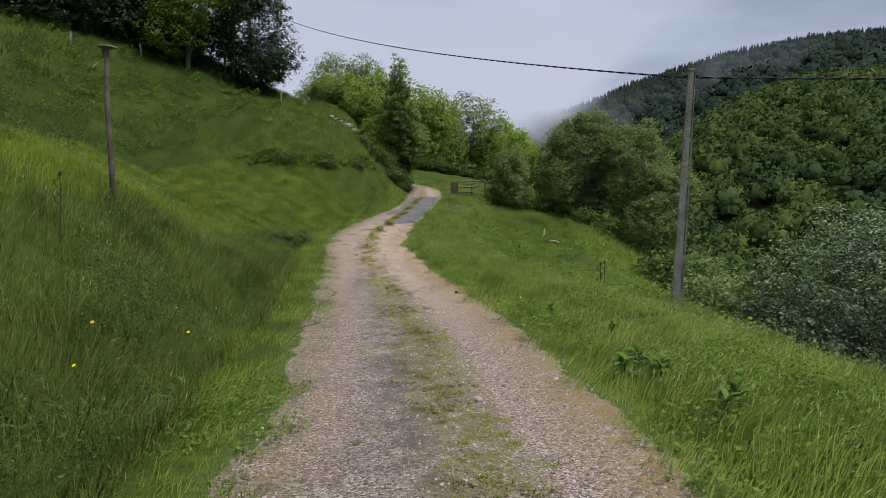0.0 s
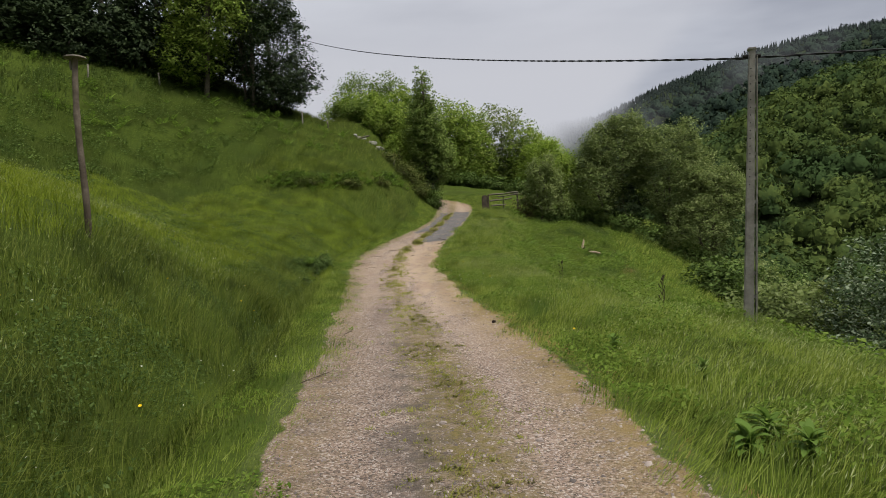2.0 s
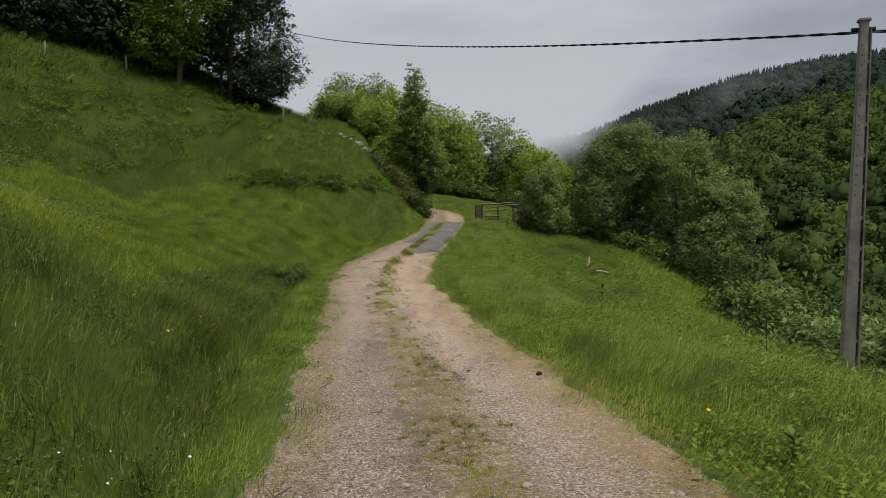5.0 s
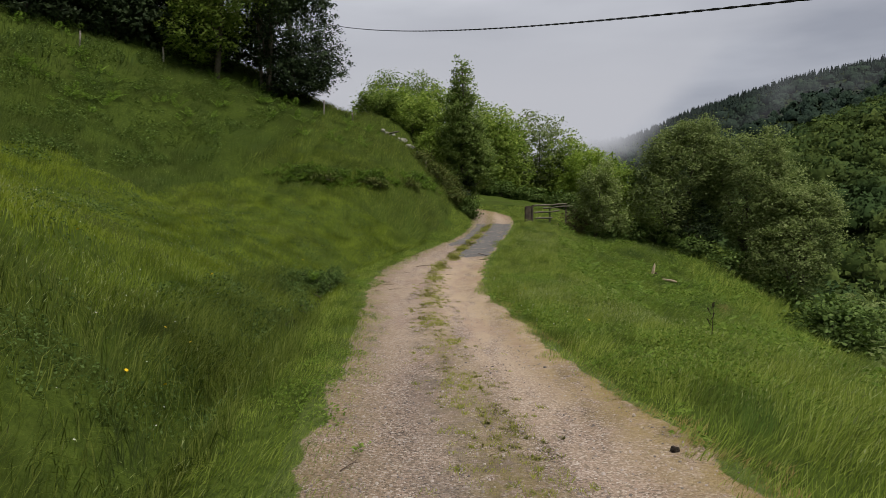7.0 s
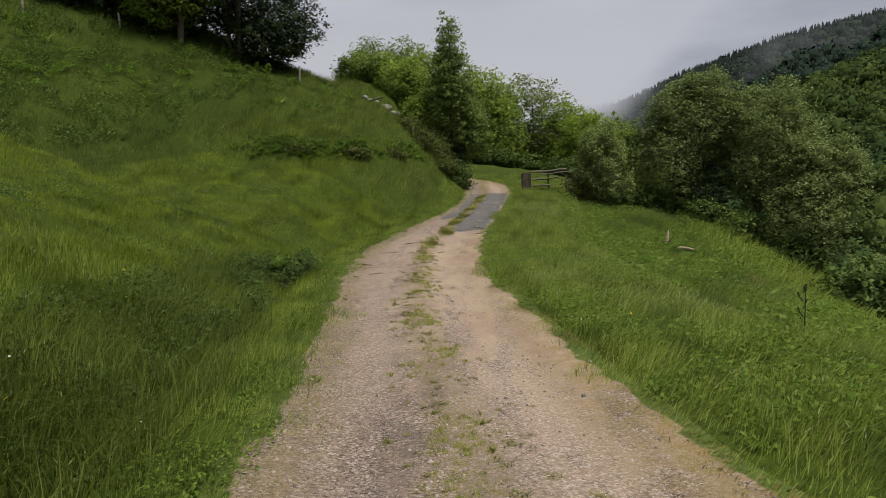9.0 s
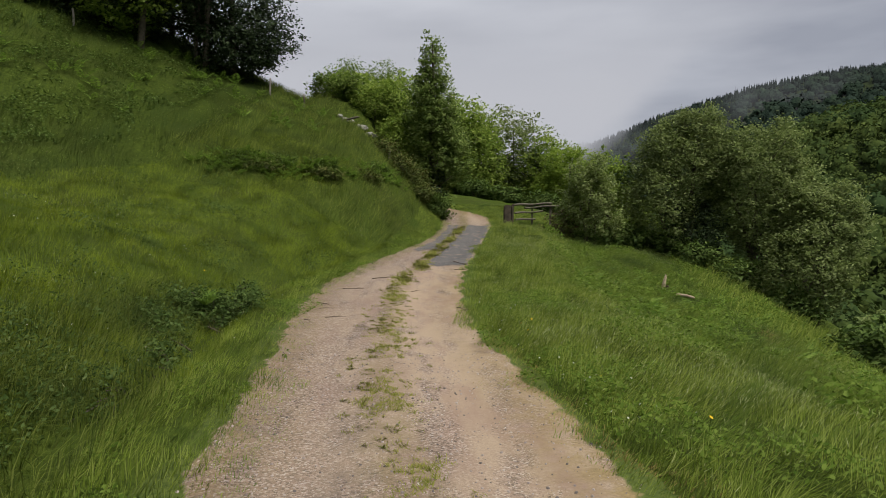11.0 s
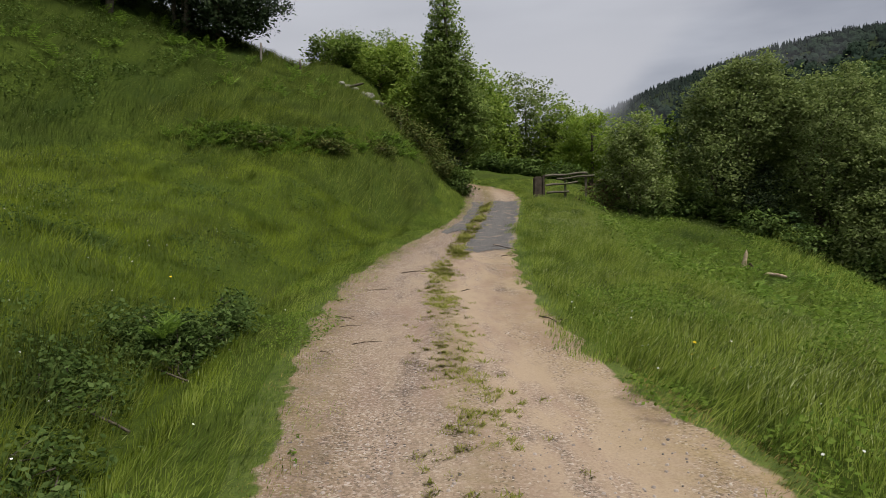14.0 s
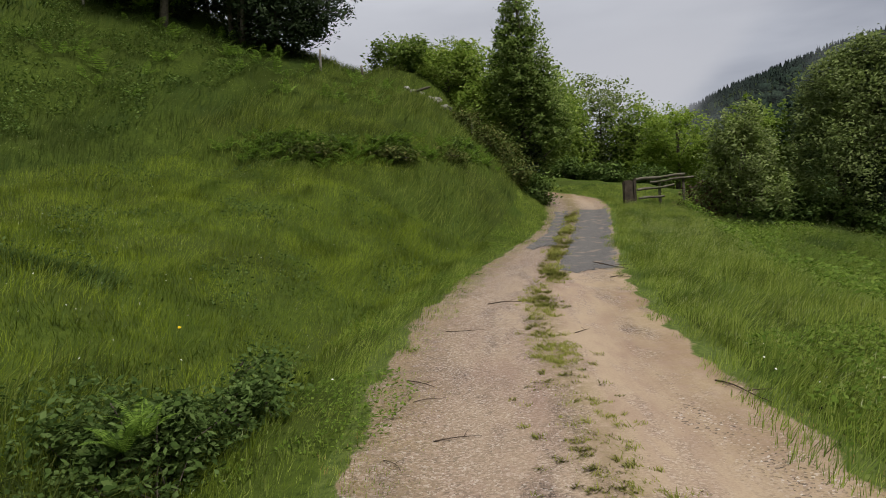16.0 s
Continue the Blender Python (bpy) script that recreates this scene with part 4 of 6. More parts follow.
        core = u * lump[..., None] * rad[:, None, None] * core_ + np.stack([x, y, z + 0.9 * rad], 1)[:, None, :]
        quad = [(i * 9 + j, (i + 1) * 9 + j, (i + 1) * 9 + (j + 1) % 9, i * 9 + (j + 1) % 9) for i in range(5) for j in range(9)]
        one = np.array([t3 for q in quad for t3 in ((q[0], q[1], q[2]), (q[0], q[2], q[3]))])
        cf = (one[None] + 54 * np.arange(n)[:, None, None]).reshape(-1, 3) + len(v)
        v, f = np.concatenate([v, core.reshape(-1, 3)]), np.concatenate([f, cf])
        cn = u[0] + np.array([0, 0, 0.6])
        soft_n = np.concatenate([soft_n, np.tile(cn / np.linalg.norm(cn, axis=1)[:, None], (n, 1))])
    tagged(new(name, mesh_from(name, v, f, mat, normals=soft_n)), label, "woodland", kind="stuff")


far_crowns(620, 58, 132, 20, 46, 3.2, 400, "valley_woods", far_mat, "dense deciduous wood filling the valley", size=0.092, core_=0.64)
far_crowns(2200, 125, 350, 10, 46, 3.9, 100, "hillside_woods", far_mat, "mixed green woodland on the opposite hillside", size=0.14, core_=0.64)
far_crowns(1500, 340, 560, 6, 47, 4.6, 24, "upper_woods", dark_wood_mat, "dark green woodland high on the opposite hillside", size=0.17, core_=0.72)
far_crowns(9500, 560, 760, -14, 47, 2.0, 6, "conifer_plantation", conifer_mat, "dark conifer plantation along the far ridge", cone=True)

for tx_, ty_, r_ in ((-0.9, 44.2, 0.9), (-0.3, 44.9, 1.1), (0.1, 44.0, 0.8), (-1.6, 44.6, 0.7), (0.2, 45.6, 1.2)):
    tree("bramble", tx_, ty_, [(0, 0, 0.35 * r_, 0.8 * r_, 0.7 * r_, 0.55 * r_)], "dark bramble and bracken on the brow by the poplar", bank_leaf, n=4000, leaf=0.06, trunks=2, trunk_r=0.015, category="shrub", group="brambles on the brow")

# ---------------- low cloud on the far ridge ----------------
def cloud_material():
    m = bpy.data.materials.new("low_cloud_haze")
    m.use_nodes = True
    n, l = m.node_tree.nodes, m.node_tree.links
    n.remove(n["Principled BSDF"])
    co = n.new("ShaderNodeAttribute")
    co.attribute_name = "thick"
    geo = n.new("ShaderNodeNewGeometry")
    nz = n.new("ShaderNodeTexNoise")
    nz.inputs["Scale"].default_value = 0.018
    nz.inputs["Detail"].default_value = 5
    l.new(geo.outputs["Position"], nz.inputs["Vector"])
    add = n.new("ShaderNodeMath")
    add.operation = "ADD"
    sub = n.new("ShaderNodeMath")
    sub.operation = "SUBTRACT"
    sub.inputs[1].default_value = 0.5
    sub.use_clamp = False
    l.new(nz.outputs["Fac"], sub.inputs[0])
    l.new(co.outputs["Fac"], add.inputs[0])
    weak = n.new("ShaderNodeMath")
    weak.operation = "MULTIPLY"
    weak.inputs[1].default_value = 0.6
    l.new(sub.outputs[0], weak.inputs[0])
    l.new(weak.outputs[0], add.inputs[1])
    mr = n.new("ShaderNodeMapRange")
    mr.interpolation_type = "SMOOTHSTEP"
    mr.inputs["From Min"].default_value, mr.inputs["From Max"].default_value = 0.15, 0.85
    l.new(add.outputs[0], mr.inputs["Value"])
    cl = n.new("ShaderNodeMath")
    cl.operation = "MULTIPLY"
    edge = n.new("ShaderNodeAttribute")
    edge.attribute_name = "edge"
    l.new(mr.outputs["Result"], cl.inputs[0])
    l.new(edge.outputs["Fac"], cl.inputs[1])
    # the sheet glows by itself in place of daylight scattered by cloud
    e = n.new("ShaderNodeEmission")
    e.inputs["Color"].default_value = (0.51, 0.52, 0.565, 1)
    t = n.new("ShaderNodeBsdfTransparent")
    ms = n.new("ShaderNodeMixShader")
    l.new(cl.outputs[0], ms.inputs[0])
    l.new(t.outputs[0], ms.inputs[1])
    l.new(e.outputs[0], ms.inputs[2])
    l.new(ms.outputs[0], n["Material Output"].inputs["Surface"])
    return m


ca = np.radians(np.linspace(-30, 40, 90))
cz = np.linspace(-0.06, 0.42, 70)
CA, CZ = np.meshgrid(ca, cz, indexing="ij")
CR = 505.0
cloud = new("low_cloud_haze", mesh_from("low_cloud_haze", np.stack([(CR * np.sin(CA)).ravel(), (8 + CR * np.cos(CA)).ravel(), (1.5 + CR * CZ).ravel()], 1), grid_faces(len(ca), len(cz)), cloud_material(), True))
tagged(cloud, "glowing sheet of low grey cloud and haze before the far ridge", "cloud", kind="structure")
cad = np.degrees(CA)
base_ = np.interp(cad, (-30, 2, 10, 14, 16, 18, 20, 24, 40), (0.09, 0.09, 0.096, 0.112, 0.132, 0.165, 0.205, 0.275, 0.36))
# the lower limit leaves a glowing veil that imitates haze over the hillside
thick = np.clip((CZ - base_) / 0.11 + 0.45, 0.28, 1.4)
edge_v = np.clip((CZ + 0.06) / 0.05, 0, 1) * np.clip((cad + 30) / 8, 0, 1) * np.clip((40 - cad) / 24, 0, 1) * np.clip((0.42 - CZ) / 0.2, 0, 1)
for cname, cval in (("thick", thick), ("edge", edge_v)):
    at_ = cloud.data.attributes.new(cname, "FLOAT", "POINT")
    at_.data.foreach_set("value", np.asarray(cval, np.float32).ravel())
cloud.visible_shadow = False

# see-through pale sheets, added to imitate thin haze over the valley
def haze_material():
    m = bpy.data.materials.new("valley_haze_sheet")
    m.use_nodes = True
    n, l = m.node_tree.nodes, m.node_tree.links
    n.remove(n["Principled BSDF"])
    dens = n.new("ShaderNodeAttribute")
    dens.attribute_name = "density"
    drop = n.new("ShaderNodeBsdfDiffuse")
    drop.inputs["Color"].default_value = (0.80, 0.84, 0.90, 1)
    glow = n.new("ShaderNodeBsdfTranslucent")
    glow.inputs["Color"].default_value = (0.80, 0.84, 0.90, 1)
    both = n.new("ShaderNodeAddShader")
    l.new(drop.outputs[0], both.inputs[0])
    l.new(glow.outputs[0], both.inputs[1])
    clear = n.new("ShaderNodeBsdfTransparent")
    ms = n.new("ShaderNodeMixShader")
    l.new(dens.outputs["Fac"], ms.inputs[0])
    l.new(clear.outputs[0], ms.inputs[1])
    l.new(both.outputs[0], ms.inputs[2])
    l.new(ms.outputs[0], n["Material Output"].inputs["Surface"])
    return m


haze_mat = haze_material()
for hr_, dmax_ in ((145.0, 0.11), (335.0, 0.05)):
    ha = np.radians(np.linspace(-8, 60, 70))
    hz = np.linspace(-0.22, 0.30, 50)
    HA, HZ = np.meshgrid(ha, hz, indexing="ij")
    hd = np.degrees(HA)
    haze = new("valley_haze_sheet", mesh_from("valley_haze_sheet", np.stack([(hr_ * np.sin(HA)).ravel(), (8 + hr_ * np.cos(HA)).ravel(), (1.5 + hr_ * HZ).ravel()], 1), grid_faces(len(ha), len(hz)), haze_mat, True))
    tagged(haze, "thin bluish sheet standing in for the haze in the valley", "haze", kind="structure")
    dens_ = dmax_ * np.clip((hd + 8) / 12, 0, 1) * np.clip((60 - hd) / 15, 0, 1) * np.clip((HZ + 0.22) / 0.1, 0, 1) * np.clip((0.30 - HZ) / 0.16, 0, 1) * (0.8 + 0.4 * patchy(hd * 0.08, HZ * 9, 1.0, 2))
    haze.data.attributes.new("density", "FLOAT", "POINT").data.foreach_set("value", np.asarray(dens_, np.float32).ravel())

# ---------------- grass ----------------
def blades(x, y, h, w, lean, mat_mesh_name, mat, root=None, top_bend=0.5, two=True, wind=(0.8, -0.25)):
    """Curved tapering blades standing on the ground. lean: sideways reach as a share of the height."""
    n = len(x)
    z = (turf_z(x, y) if root is None else root) - 0.02
    ang = RNG.random(n) * 2 * math.pi
    tw = (RNG.random(n) - 0.5) * math.pi
    swirl = 1.3 * np.sin(1.9 * x + 0.7 * y) + 1.1 * np.sin(1.3 * y - 2.3 * x + 1)
    dx = np.cos(ang) * lean * 0.55 + (wind[0] + 0.35 * np.cos(swirl * 2)) * lean
    dy = np.sin(ang) * lean * 0.55 + (wind[1] + 0.45 * np.sin(swirl * 2)) * lean
    ax, ay = np.cos(tw) * w / 2, np.sin(tw) * w / 2
    base = np.stack([x, y, z], 1)
    side = np.stack([ax, ay, 0 * ax], 1)
    tip = base + np.stack([dx * h, dy * h, h * (1 - 0.25 * np.clip(np.hypot(dx, dy), 0, 1.4))], 1)
    mid = base + np.stack([dx * h * 0.28, dy * h * 0.28, h * 0.58], 1)
    if two:
        v = np.stack([base - side, base + side, mid + side * 0.85, mid - side * 0.85, tip + side * 0.12, tip - side * 0.12], 1).reshape(-1, 3)
        k = np.arange(n)[:, None] * 6
        f = np.concatenate([k + np.array([0, 1, 2, 3]), k + np.array([3, 2, 4, 5])], 0)
    else:
        v = np.stack([base - side, base + side, tip + side * 0.25, tip - side * 0.25], 1).reshape(-1, 3)
        f = np.arange(4 * n).reshape(-1, 4)
    rep = 6 if two else 4
    lit = np.stack([0.38 * np.cos(ang) + 0.1, 0.38 * np.sin(ang) - 0.1, 0.95 + 0 * ang], 1)
    lit = np.repeat(lit / np.linalg.norm(lit, axis=1)[:, None], rep, 0)
    return v, f, tip, lit


def scatter_side(side, d0, d1, y0, y1, per_m2, clumped=0.6, k=0.0):
    """Places beside the road: side -1 uphill, +1 valley side; d from the road's edge."""
    n = int((d1 - d0) * (y1 - y0) * per_m2)
    y = y0 + RNG.random(n) * (y1 - y0)
    d = d0 + RNG.random(n) * (d1 - d0)
    ragged = (0.40 * (patchy(d * 0.2, y, 1.7, k + 5) - 0.5) + 0.32 * (patchy(d * 0.2, y, 6.1, 2) - 0.5) - 0.14) * np.clip(1.2 - d, 0, 1)
    x = np.where(side < 0, edge_left(y) - d - ragged, edge_right(y) + d + ragged)
    keep = RNG.random(n) < (1 - clumped) + clumped * 1.4 * patchy(x, y, 1.6, k) ** 1.5
    return x[keep], y[keep], d[keep]


def grass(name, side, d0, d1, y0, y1, per_m2, h0, h1, w, mat, label, lean=0.45, two=True, seeds=0.0, k=0.0, clumped=0.4, wind=(0.8, -0.25)):
    x, y, d = scatter_side(side, d0, d1, y0, y1, per_m2, clumped, k)
    tall = 0.55 + 0.9 * patchy(x, y, 0.7, k + 2)
    h = (h0 + (h1 - h0) * RNG.random(len(x))) * tall * np.clip(0.42 + d / 0.6, 0.34, 1)
    v, f, tip, lit = blades(x, y, h, w * (0.6 + 0.8 * RNG.random(len(x))), lean * (0.4 + RNG.random(len(x))), name, mat, two=two, wind=wind)
    ob = tagged(new(name, mesh_from(name, v, f, mat, normals=lit)), label, "grass", kind="stuff")
    if seeds:
        pick = RNG.random(len(x)) < seeds * (0.25 + 1.5 * patchy(x, y, 0.5, k + 4) ** 2)
        c = tip[pick]
        m = len(c)
        up = np.stack([0.35 + 0.35 * RNG.normal(size=m), -0.1 + 0.35 * RNG.normal(size=m), 0.7 + 0.2 * RNG.normal(size=m)], 1) * (0.024 + 0.03 * RNG.random(m))[:, None]
        sd = np.stack([RNG.normal(size=m), RNG.normal(size=m), 0 * c[:, 0]], 1)
        sd *= (0.0034 / (np.linalg.norm(sd, axis=1) + 1e-9))[:, None]
        q = np.stack([c - up * 0.5, c + sd, c + up, c - sd], 1).reshape(-1, 3)
        tagged(new("seed_heads", mesh_from("seed_heads", q, np.arange(4 * m).reshape(-1, 4), seed_mat, normals=np.tile((0.1, -0.1, 0.99), (4 * m, 1)))), "pale grass seed heads bending in the wind", "grass", kind="stuff")
    return ob


grass("verge_grass", -1, -0.26, 1.0, 0.5, 46, 1450, 0.05, 0.15, 0.007, lush_mat, "short bright green verge grass along the track", 0.6, two=False, k=1, clumped=0.3)
grass("meadow_grass", -1, 0.7, 2.1, 0.5, 19, 900, 0.22, 0.48, 0.0066, bank_shade_mat, "long wind-combed meadow grass in the ditch", 1.05, seeds=0.05, k=2, clumped=0.75, wind=(0.55, -0.35))
# same grass as the next stretch; its darker colour stands for shaded hollows
grass("meadow_grass", -1, 2.1, 3.4, 0.5, 14, 920, 0.20, 0.42, 0.0066, bank_shade_mat, "long wind-combed meadow grass on the bank", 1.0, seeds=0.25, k=2, clumped=0.75, wind=(0.55, -0.35))
grass("meadow_grass", -1, 2.1, 3.4, 14, 19, 920, 0.20, 0.42, 0.0066, grass_mat, "long wind-combed meadow grass on the bank", 1.0, seeds=0.25, k=2, clumped=0.6, wind=(0.55, -0.35))
grass("meadow_grass", -1, 0.7, 3.4, 19, 36, 1000, 0.08, 0.20, 0.007, hay_mat, "short thick meadow grass beside the track", 0.8, two=False, seeds=0.04, k=2, wind=(0.55, -0.35))
grass("meadow_grass", -1, 3.4, 8.5, 1.5, 17, 440, 0.20, 0.38, 0.009, hay_mat, "long meadow grass on the slope", 0.95, seeds=0.6, k=3, clumped=0.7, wind=(0.55, -0.3))
grass("meadow_grass", -1, 3.4, 8.5, 17, 40, 760, 0.08, 0.19, 0.0075, hay_mat, "thick fine meadow grass on the gentle slope", 0.7, two=False, seeds=0.06, k=3, wind=(0.55, -0.3))
grass("meadow_grass", -1, 8.5, 11.5, 5, 30, 330, 0.14, 0.30, 0.012, hay_mat, "meadow grass round the wooden pole", 0.6, two=False, seeds=0.25, k=4)
# from here up the blade colour holds the shade of the wood above
grass("meadow_grass", -1, 8.5, 11.5, 30, 46, 330, 0.14, 0.30, 0.012, slope_shade_mat, "meadow grass above the bank", 0.6, two=False, seeds=0.1, k=4)
grass("meadow_grass", -1, 11.5, 17, 12, 46, 230, 0.15, 0.32, 0.016, slope_shade_mat, "meadow grass on the upper slope", 0.6, two=False, seeds=0.10, k=4)
grass("meadow_grass", -1, 1.0, 9, 36, 50, 300, 0.16, 0.34, 0.016, bank_shade_mat, "meadow grass on the steep slope at the bend", 0.6, two=False, seeds=0.08, k=5)
grass("meadow_grass", -1, 17, 30, 18, 50, 45, 0.25, 0.5, 0.045, slope_shade_mat, "rough grass below the wood", 0.6, two=False, k=6)
grass("verge_grass", 1, 0.0, 0.8, 1.0, 50, 1450, 0.05, 0.18, 0.007, lush_mat, "short bright green grass along the track", 0.6, two=False, k=7, clumped=0.3)
grass("tall_grass", 1, 0.5, 3.4, 1.0, 16, 980, 0.12, 0.33, 0.0052, lush_mat, "tall seeding grass bent over by the wind", 0.9, seeds=0.6, k=8, wind=(0.8, -0.2))
grass("tall_grass", 1, 0.35, 3.4, 16, 46, 1050, 0.10, 0.28, 0.0065, lush_mat, "tall seeding grass leaning in the wind", 0.8, two=False, seeds=0.35, k=8, wind=(0.7, -0.2))
grass("tall_grass", 1, 3.4, 8.5, 6.0, 46, 430, 0.18, 0.42, 0.011, fern_slope_mat, "tall grass on the slope below the track", 0.9, two=False, seeds=0.28, k=9, wind=(0.8, -0.2))
grass("rough_grass", 1, 8.5, 15, 14, 48, 130, 0.25, 0.5, 0.028, lush_mat, "rough grass at the valley's edge", 0.6, two=False, k=10)
grass("dry_grass", 1, -0.3, 0.32, 1.0, 24, 2900, 0.03, 0.08, 0.008, dry_mat, "dry yellowish grass at the track's edge", 0.8, two=False, k=11, clumped=0.75)
grass("bend_grass", 1, 0.0, 6.5, 44, 52, 420, 0.06, 0.16, 0.012, lush_mat, "short green grass beside the bend behind the gate", 0.6, two=False, k=17, clumped=0.3)
grass("dry_grass", -1, -0.3, 0.14, 1.0, 34, 900, 0.03, 0.10, 0.008, dry_mat, "dry grass at the track's edge", 0.8, two=False, k=12, clumped=0.9)


def leafy(name, side, d0, d1, y0, y1, per_m2, h, size, mat, label, k=0.0, thresh=0.45):
    """Low broad-leaved weeds in patches between the grass."""
    x, y, d = scatter_side(side, d0, d1, y0, y1, per_m2, 0.0, k)
    keep = patchy(x, y, 1.3, k) + 0.25 * (patchy(x, y, 4.1, k + 1) - 0.5) > thresh
    x, y = x[keep], y[keep]
    top = h * np.clip((patchy(x, y, 1.3, k) - thresh) * 4 + 0.35, 0.3, 1)
    z = turf_z(x, y) + top * RNG.random(len(x)) ** 0.6
    wv, wf, wn_ = leaf_quads(np.stack([x, y, z], 1), size, 0.7, 1.5)
    tagged(new(name, mesh_from(name, wv, wf, mat, normals=wn_)), label, "weeds", kind="stuff")


weed_mat = leafmat("weed_leaf", (0.075, 0.13, 0.016), (0.125, 0.195, 0.026), (0.19, 0.265, 0.048), tr=0.4, island=0.7, scale=1.5, spec=0.08, rough=0.8)
leafy("verge_weeds", 1, 0.15, 2.4, 1, 26, 1000, 0.24, 0.026, weed_mat, "leafy green weeds and clover along the verge", k=3, thresh=0.50)
leafy("verge_weeds", -1, 0.0, 0.9, 1, 40, 1000, 0.08, 0.02, weed_mat, "low clover and weeds along the track", k=6, thresh=0.58)
# strip of dark leaves added in place of the near ditch's shade
leafy("ditch_weeds", -1, 0.9, 2.3, 2, 15, 1700, 0.22, 0.020, ditch_mat, "dark leaves standing in for the shade in the roadside ditch", k=15, thresh=0.47)
grass("ditch_grass", -1, 1.2, 2.5, 14, 24.5, 520, 0.24, 0.42, 0.007, bank_shade_mat, "long grass growing through the ditch brambles", 0.8, k=21)
leafy("ditch_weeds", -1, 1.25, 2.5, 15, 24.3, 1100, 0.26, 0.028, ditch_mat, "dark brambles and nettles filling the roadside ditch", k=15, thresh=0.28)
# dark leaves for the brambles and for the shadow below the bank's edge
bx_ = -7.2 + 6.6 * RNG.random(9000)
by_ = bank_line(bx_) - 0.12 + RNG.normal(size=9000) * 0.22
keep_ = (bx_ < edge_left(by_) - 1.2) & (patchy(bx_, by_, 1.1, 2) > 0.34)
bx_, by_ = bx_[keep_], by_[keep_]
bz_ = ground_z(bx_, by_) + 0.26 * RNG.random(len(bx_)) ** 0.7
wv, wf, wn_ = leaf_quads(np.stack([bx_, by_, bz_], 1), 0.05, 0.5, 1.5)
tagged(new("bank_weeds", mesh_from("bank_weeds", wv, wf, bramble_mat, normals=wn_)), "dark weeds that also stand for the shadow under the meadow bank's brow", "weeds", kind="stuff")
leafy("meadow_weeds", -1, 0.9, 9, 3, 40, 300, 0.28, 0.028, ditch_mat, "leafy weeds scattered through the meadow", k=8, thresh=0.66)
leafy("slope_weeds", -1, 10, 24, 14, 50, 230, 0.40, 0.055, bramble_mat, "dark leafy weeds and brambles on the upper slope", k=9, thresh=0.5)
leafy("slope_weeds", 1, 2.5, 12, 10, 47, 230, 0.45, 0.055, weed_mat, "leafy weeds on the slope below the track", k=12, thresh=0.52)

# tufts in the middle of the track
n_ = 4200
ty = 1.0 + RNG.random(n_) * 42
tx = centre_strip(ty) + RNG.normal(size=n_) * np.interp(ty, (0, 10, 16, 30, 45), (0.24, 0.26, 0.22, 0.12, 0.12))
keep_ = RNG.random(n_) < 0.08 + 1.5 * patchy(tx, ty, 2.9, 3) ** 2 * np.interp(ty, (12, 16, 20, 26), (1, 0.7, 0.9, 1))
tx, ty = tx[keep_], ty[keep_]
per_ = 22
spread_ = np.repeat((0.012 + 0.034 * RNG.random(len(tx))) * np.interp(ty, (8, 16, 24), (1.2, 1.0, 0.8)), per_)
bx = np.repeat(tx, per_) + RNG.normal(size=len(tx) * per_) * spread_
by = np.repeat(ty, per_) + RNG.normal(size=len(tx) * per_) * spread_
bh = np.repeat((0.016 + 0.024 * RNG.random(len(tx)) ** 2) * np.interp(ty, (25, 32), (1, 2.4)), per_) * (0.5 + RNG.random(len(bx)))
cv, cf, _, cl_ = blades(bx, by, bh, 0.010 + 0 * bh, 1.5 + 0 * bh, "c", grass_mat, two=False, root=road_surface(bx, by) + 0.016, wind=(0.0, 0.0))
tuft_mat = leafmat("track_tuft", (0.15, 0.17, 0.028), (0.225, 0.24, 0.045), (0.32, 0.295, 0.085), tr=0.4, island=0.6, scale=2)
tagged(new("track_tufts", mesh_from("track_tufts", cv, cf, tuft_mat, normals=cl_)), "low yellowish grass tufts down the middle of the track", "grass", kind="stuff")

# loose stones
n_ = 10000
sy = 2.0 + RNG.random(n_) ** 1.9 * 19
su = RNG.random(n_)
sx = edge_left(sy) + su * (edge_right(sy) - edge_left(sy))
sr = 0.003 + 0.009 * RNG.random(n_) ** 3
sr[:60] *= 2.0
cube = np.array([(-1, -1, -0.5), (1, -1, -0.5), (1, 1, -0.5), (-1, 1, -0.5), (-0.7, -0.7, 0.6), (0.7, -0.7, 0.6), (0.7, 0.7, 0.6), (-0.7, 0.7, 0.6)])
cfaces = np.array([(4, 5, 6, 7), (0, 1, 5, 4), (1, 2, 6, 5), (2, 3, 7, 6), (3, 0, 4, 7)])
pv = cube[None] * (1 + 0.5 * (RNG.random((n_, 8, 3)) - 0.5)) * sr[:, None, None]
tc, ts = np.cos(sy * 77), np.sin(sy * 77)
pv = np.stack([pv[..., 0] * tc[:, None] - pv[..., 1] * ts[:, None] * 0.8, pv[..., 0] * ts[:, None] + pv[..., 1] * tc[:, None] * 0.8, pv[..., 2]], 2)
pv += np.stack([sx, sy, road_surface(sx, sy) + sr * 0.3], 1)[:, None, :]
stone_mat = ramp_material("loose_stone", [(0.2, (0.13, 0.11, 0.10)), (0.5, (0.27, 0.225, 0.20)), (0.85, (0.40, 0.345, 0.305))], scale=20, island=0.8, rough=0.9)
tagged(new("loose_gravel", mesh_from("loose_gravel", pv.reshape(-1, 3), (cfaces[None] + 8 * np.arange(n_)[:, None, None]).reshape(-1, 4), stone_mat)), "loose pale pebbles scattered over the track", "gravel", kind="stuff")


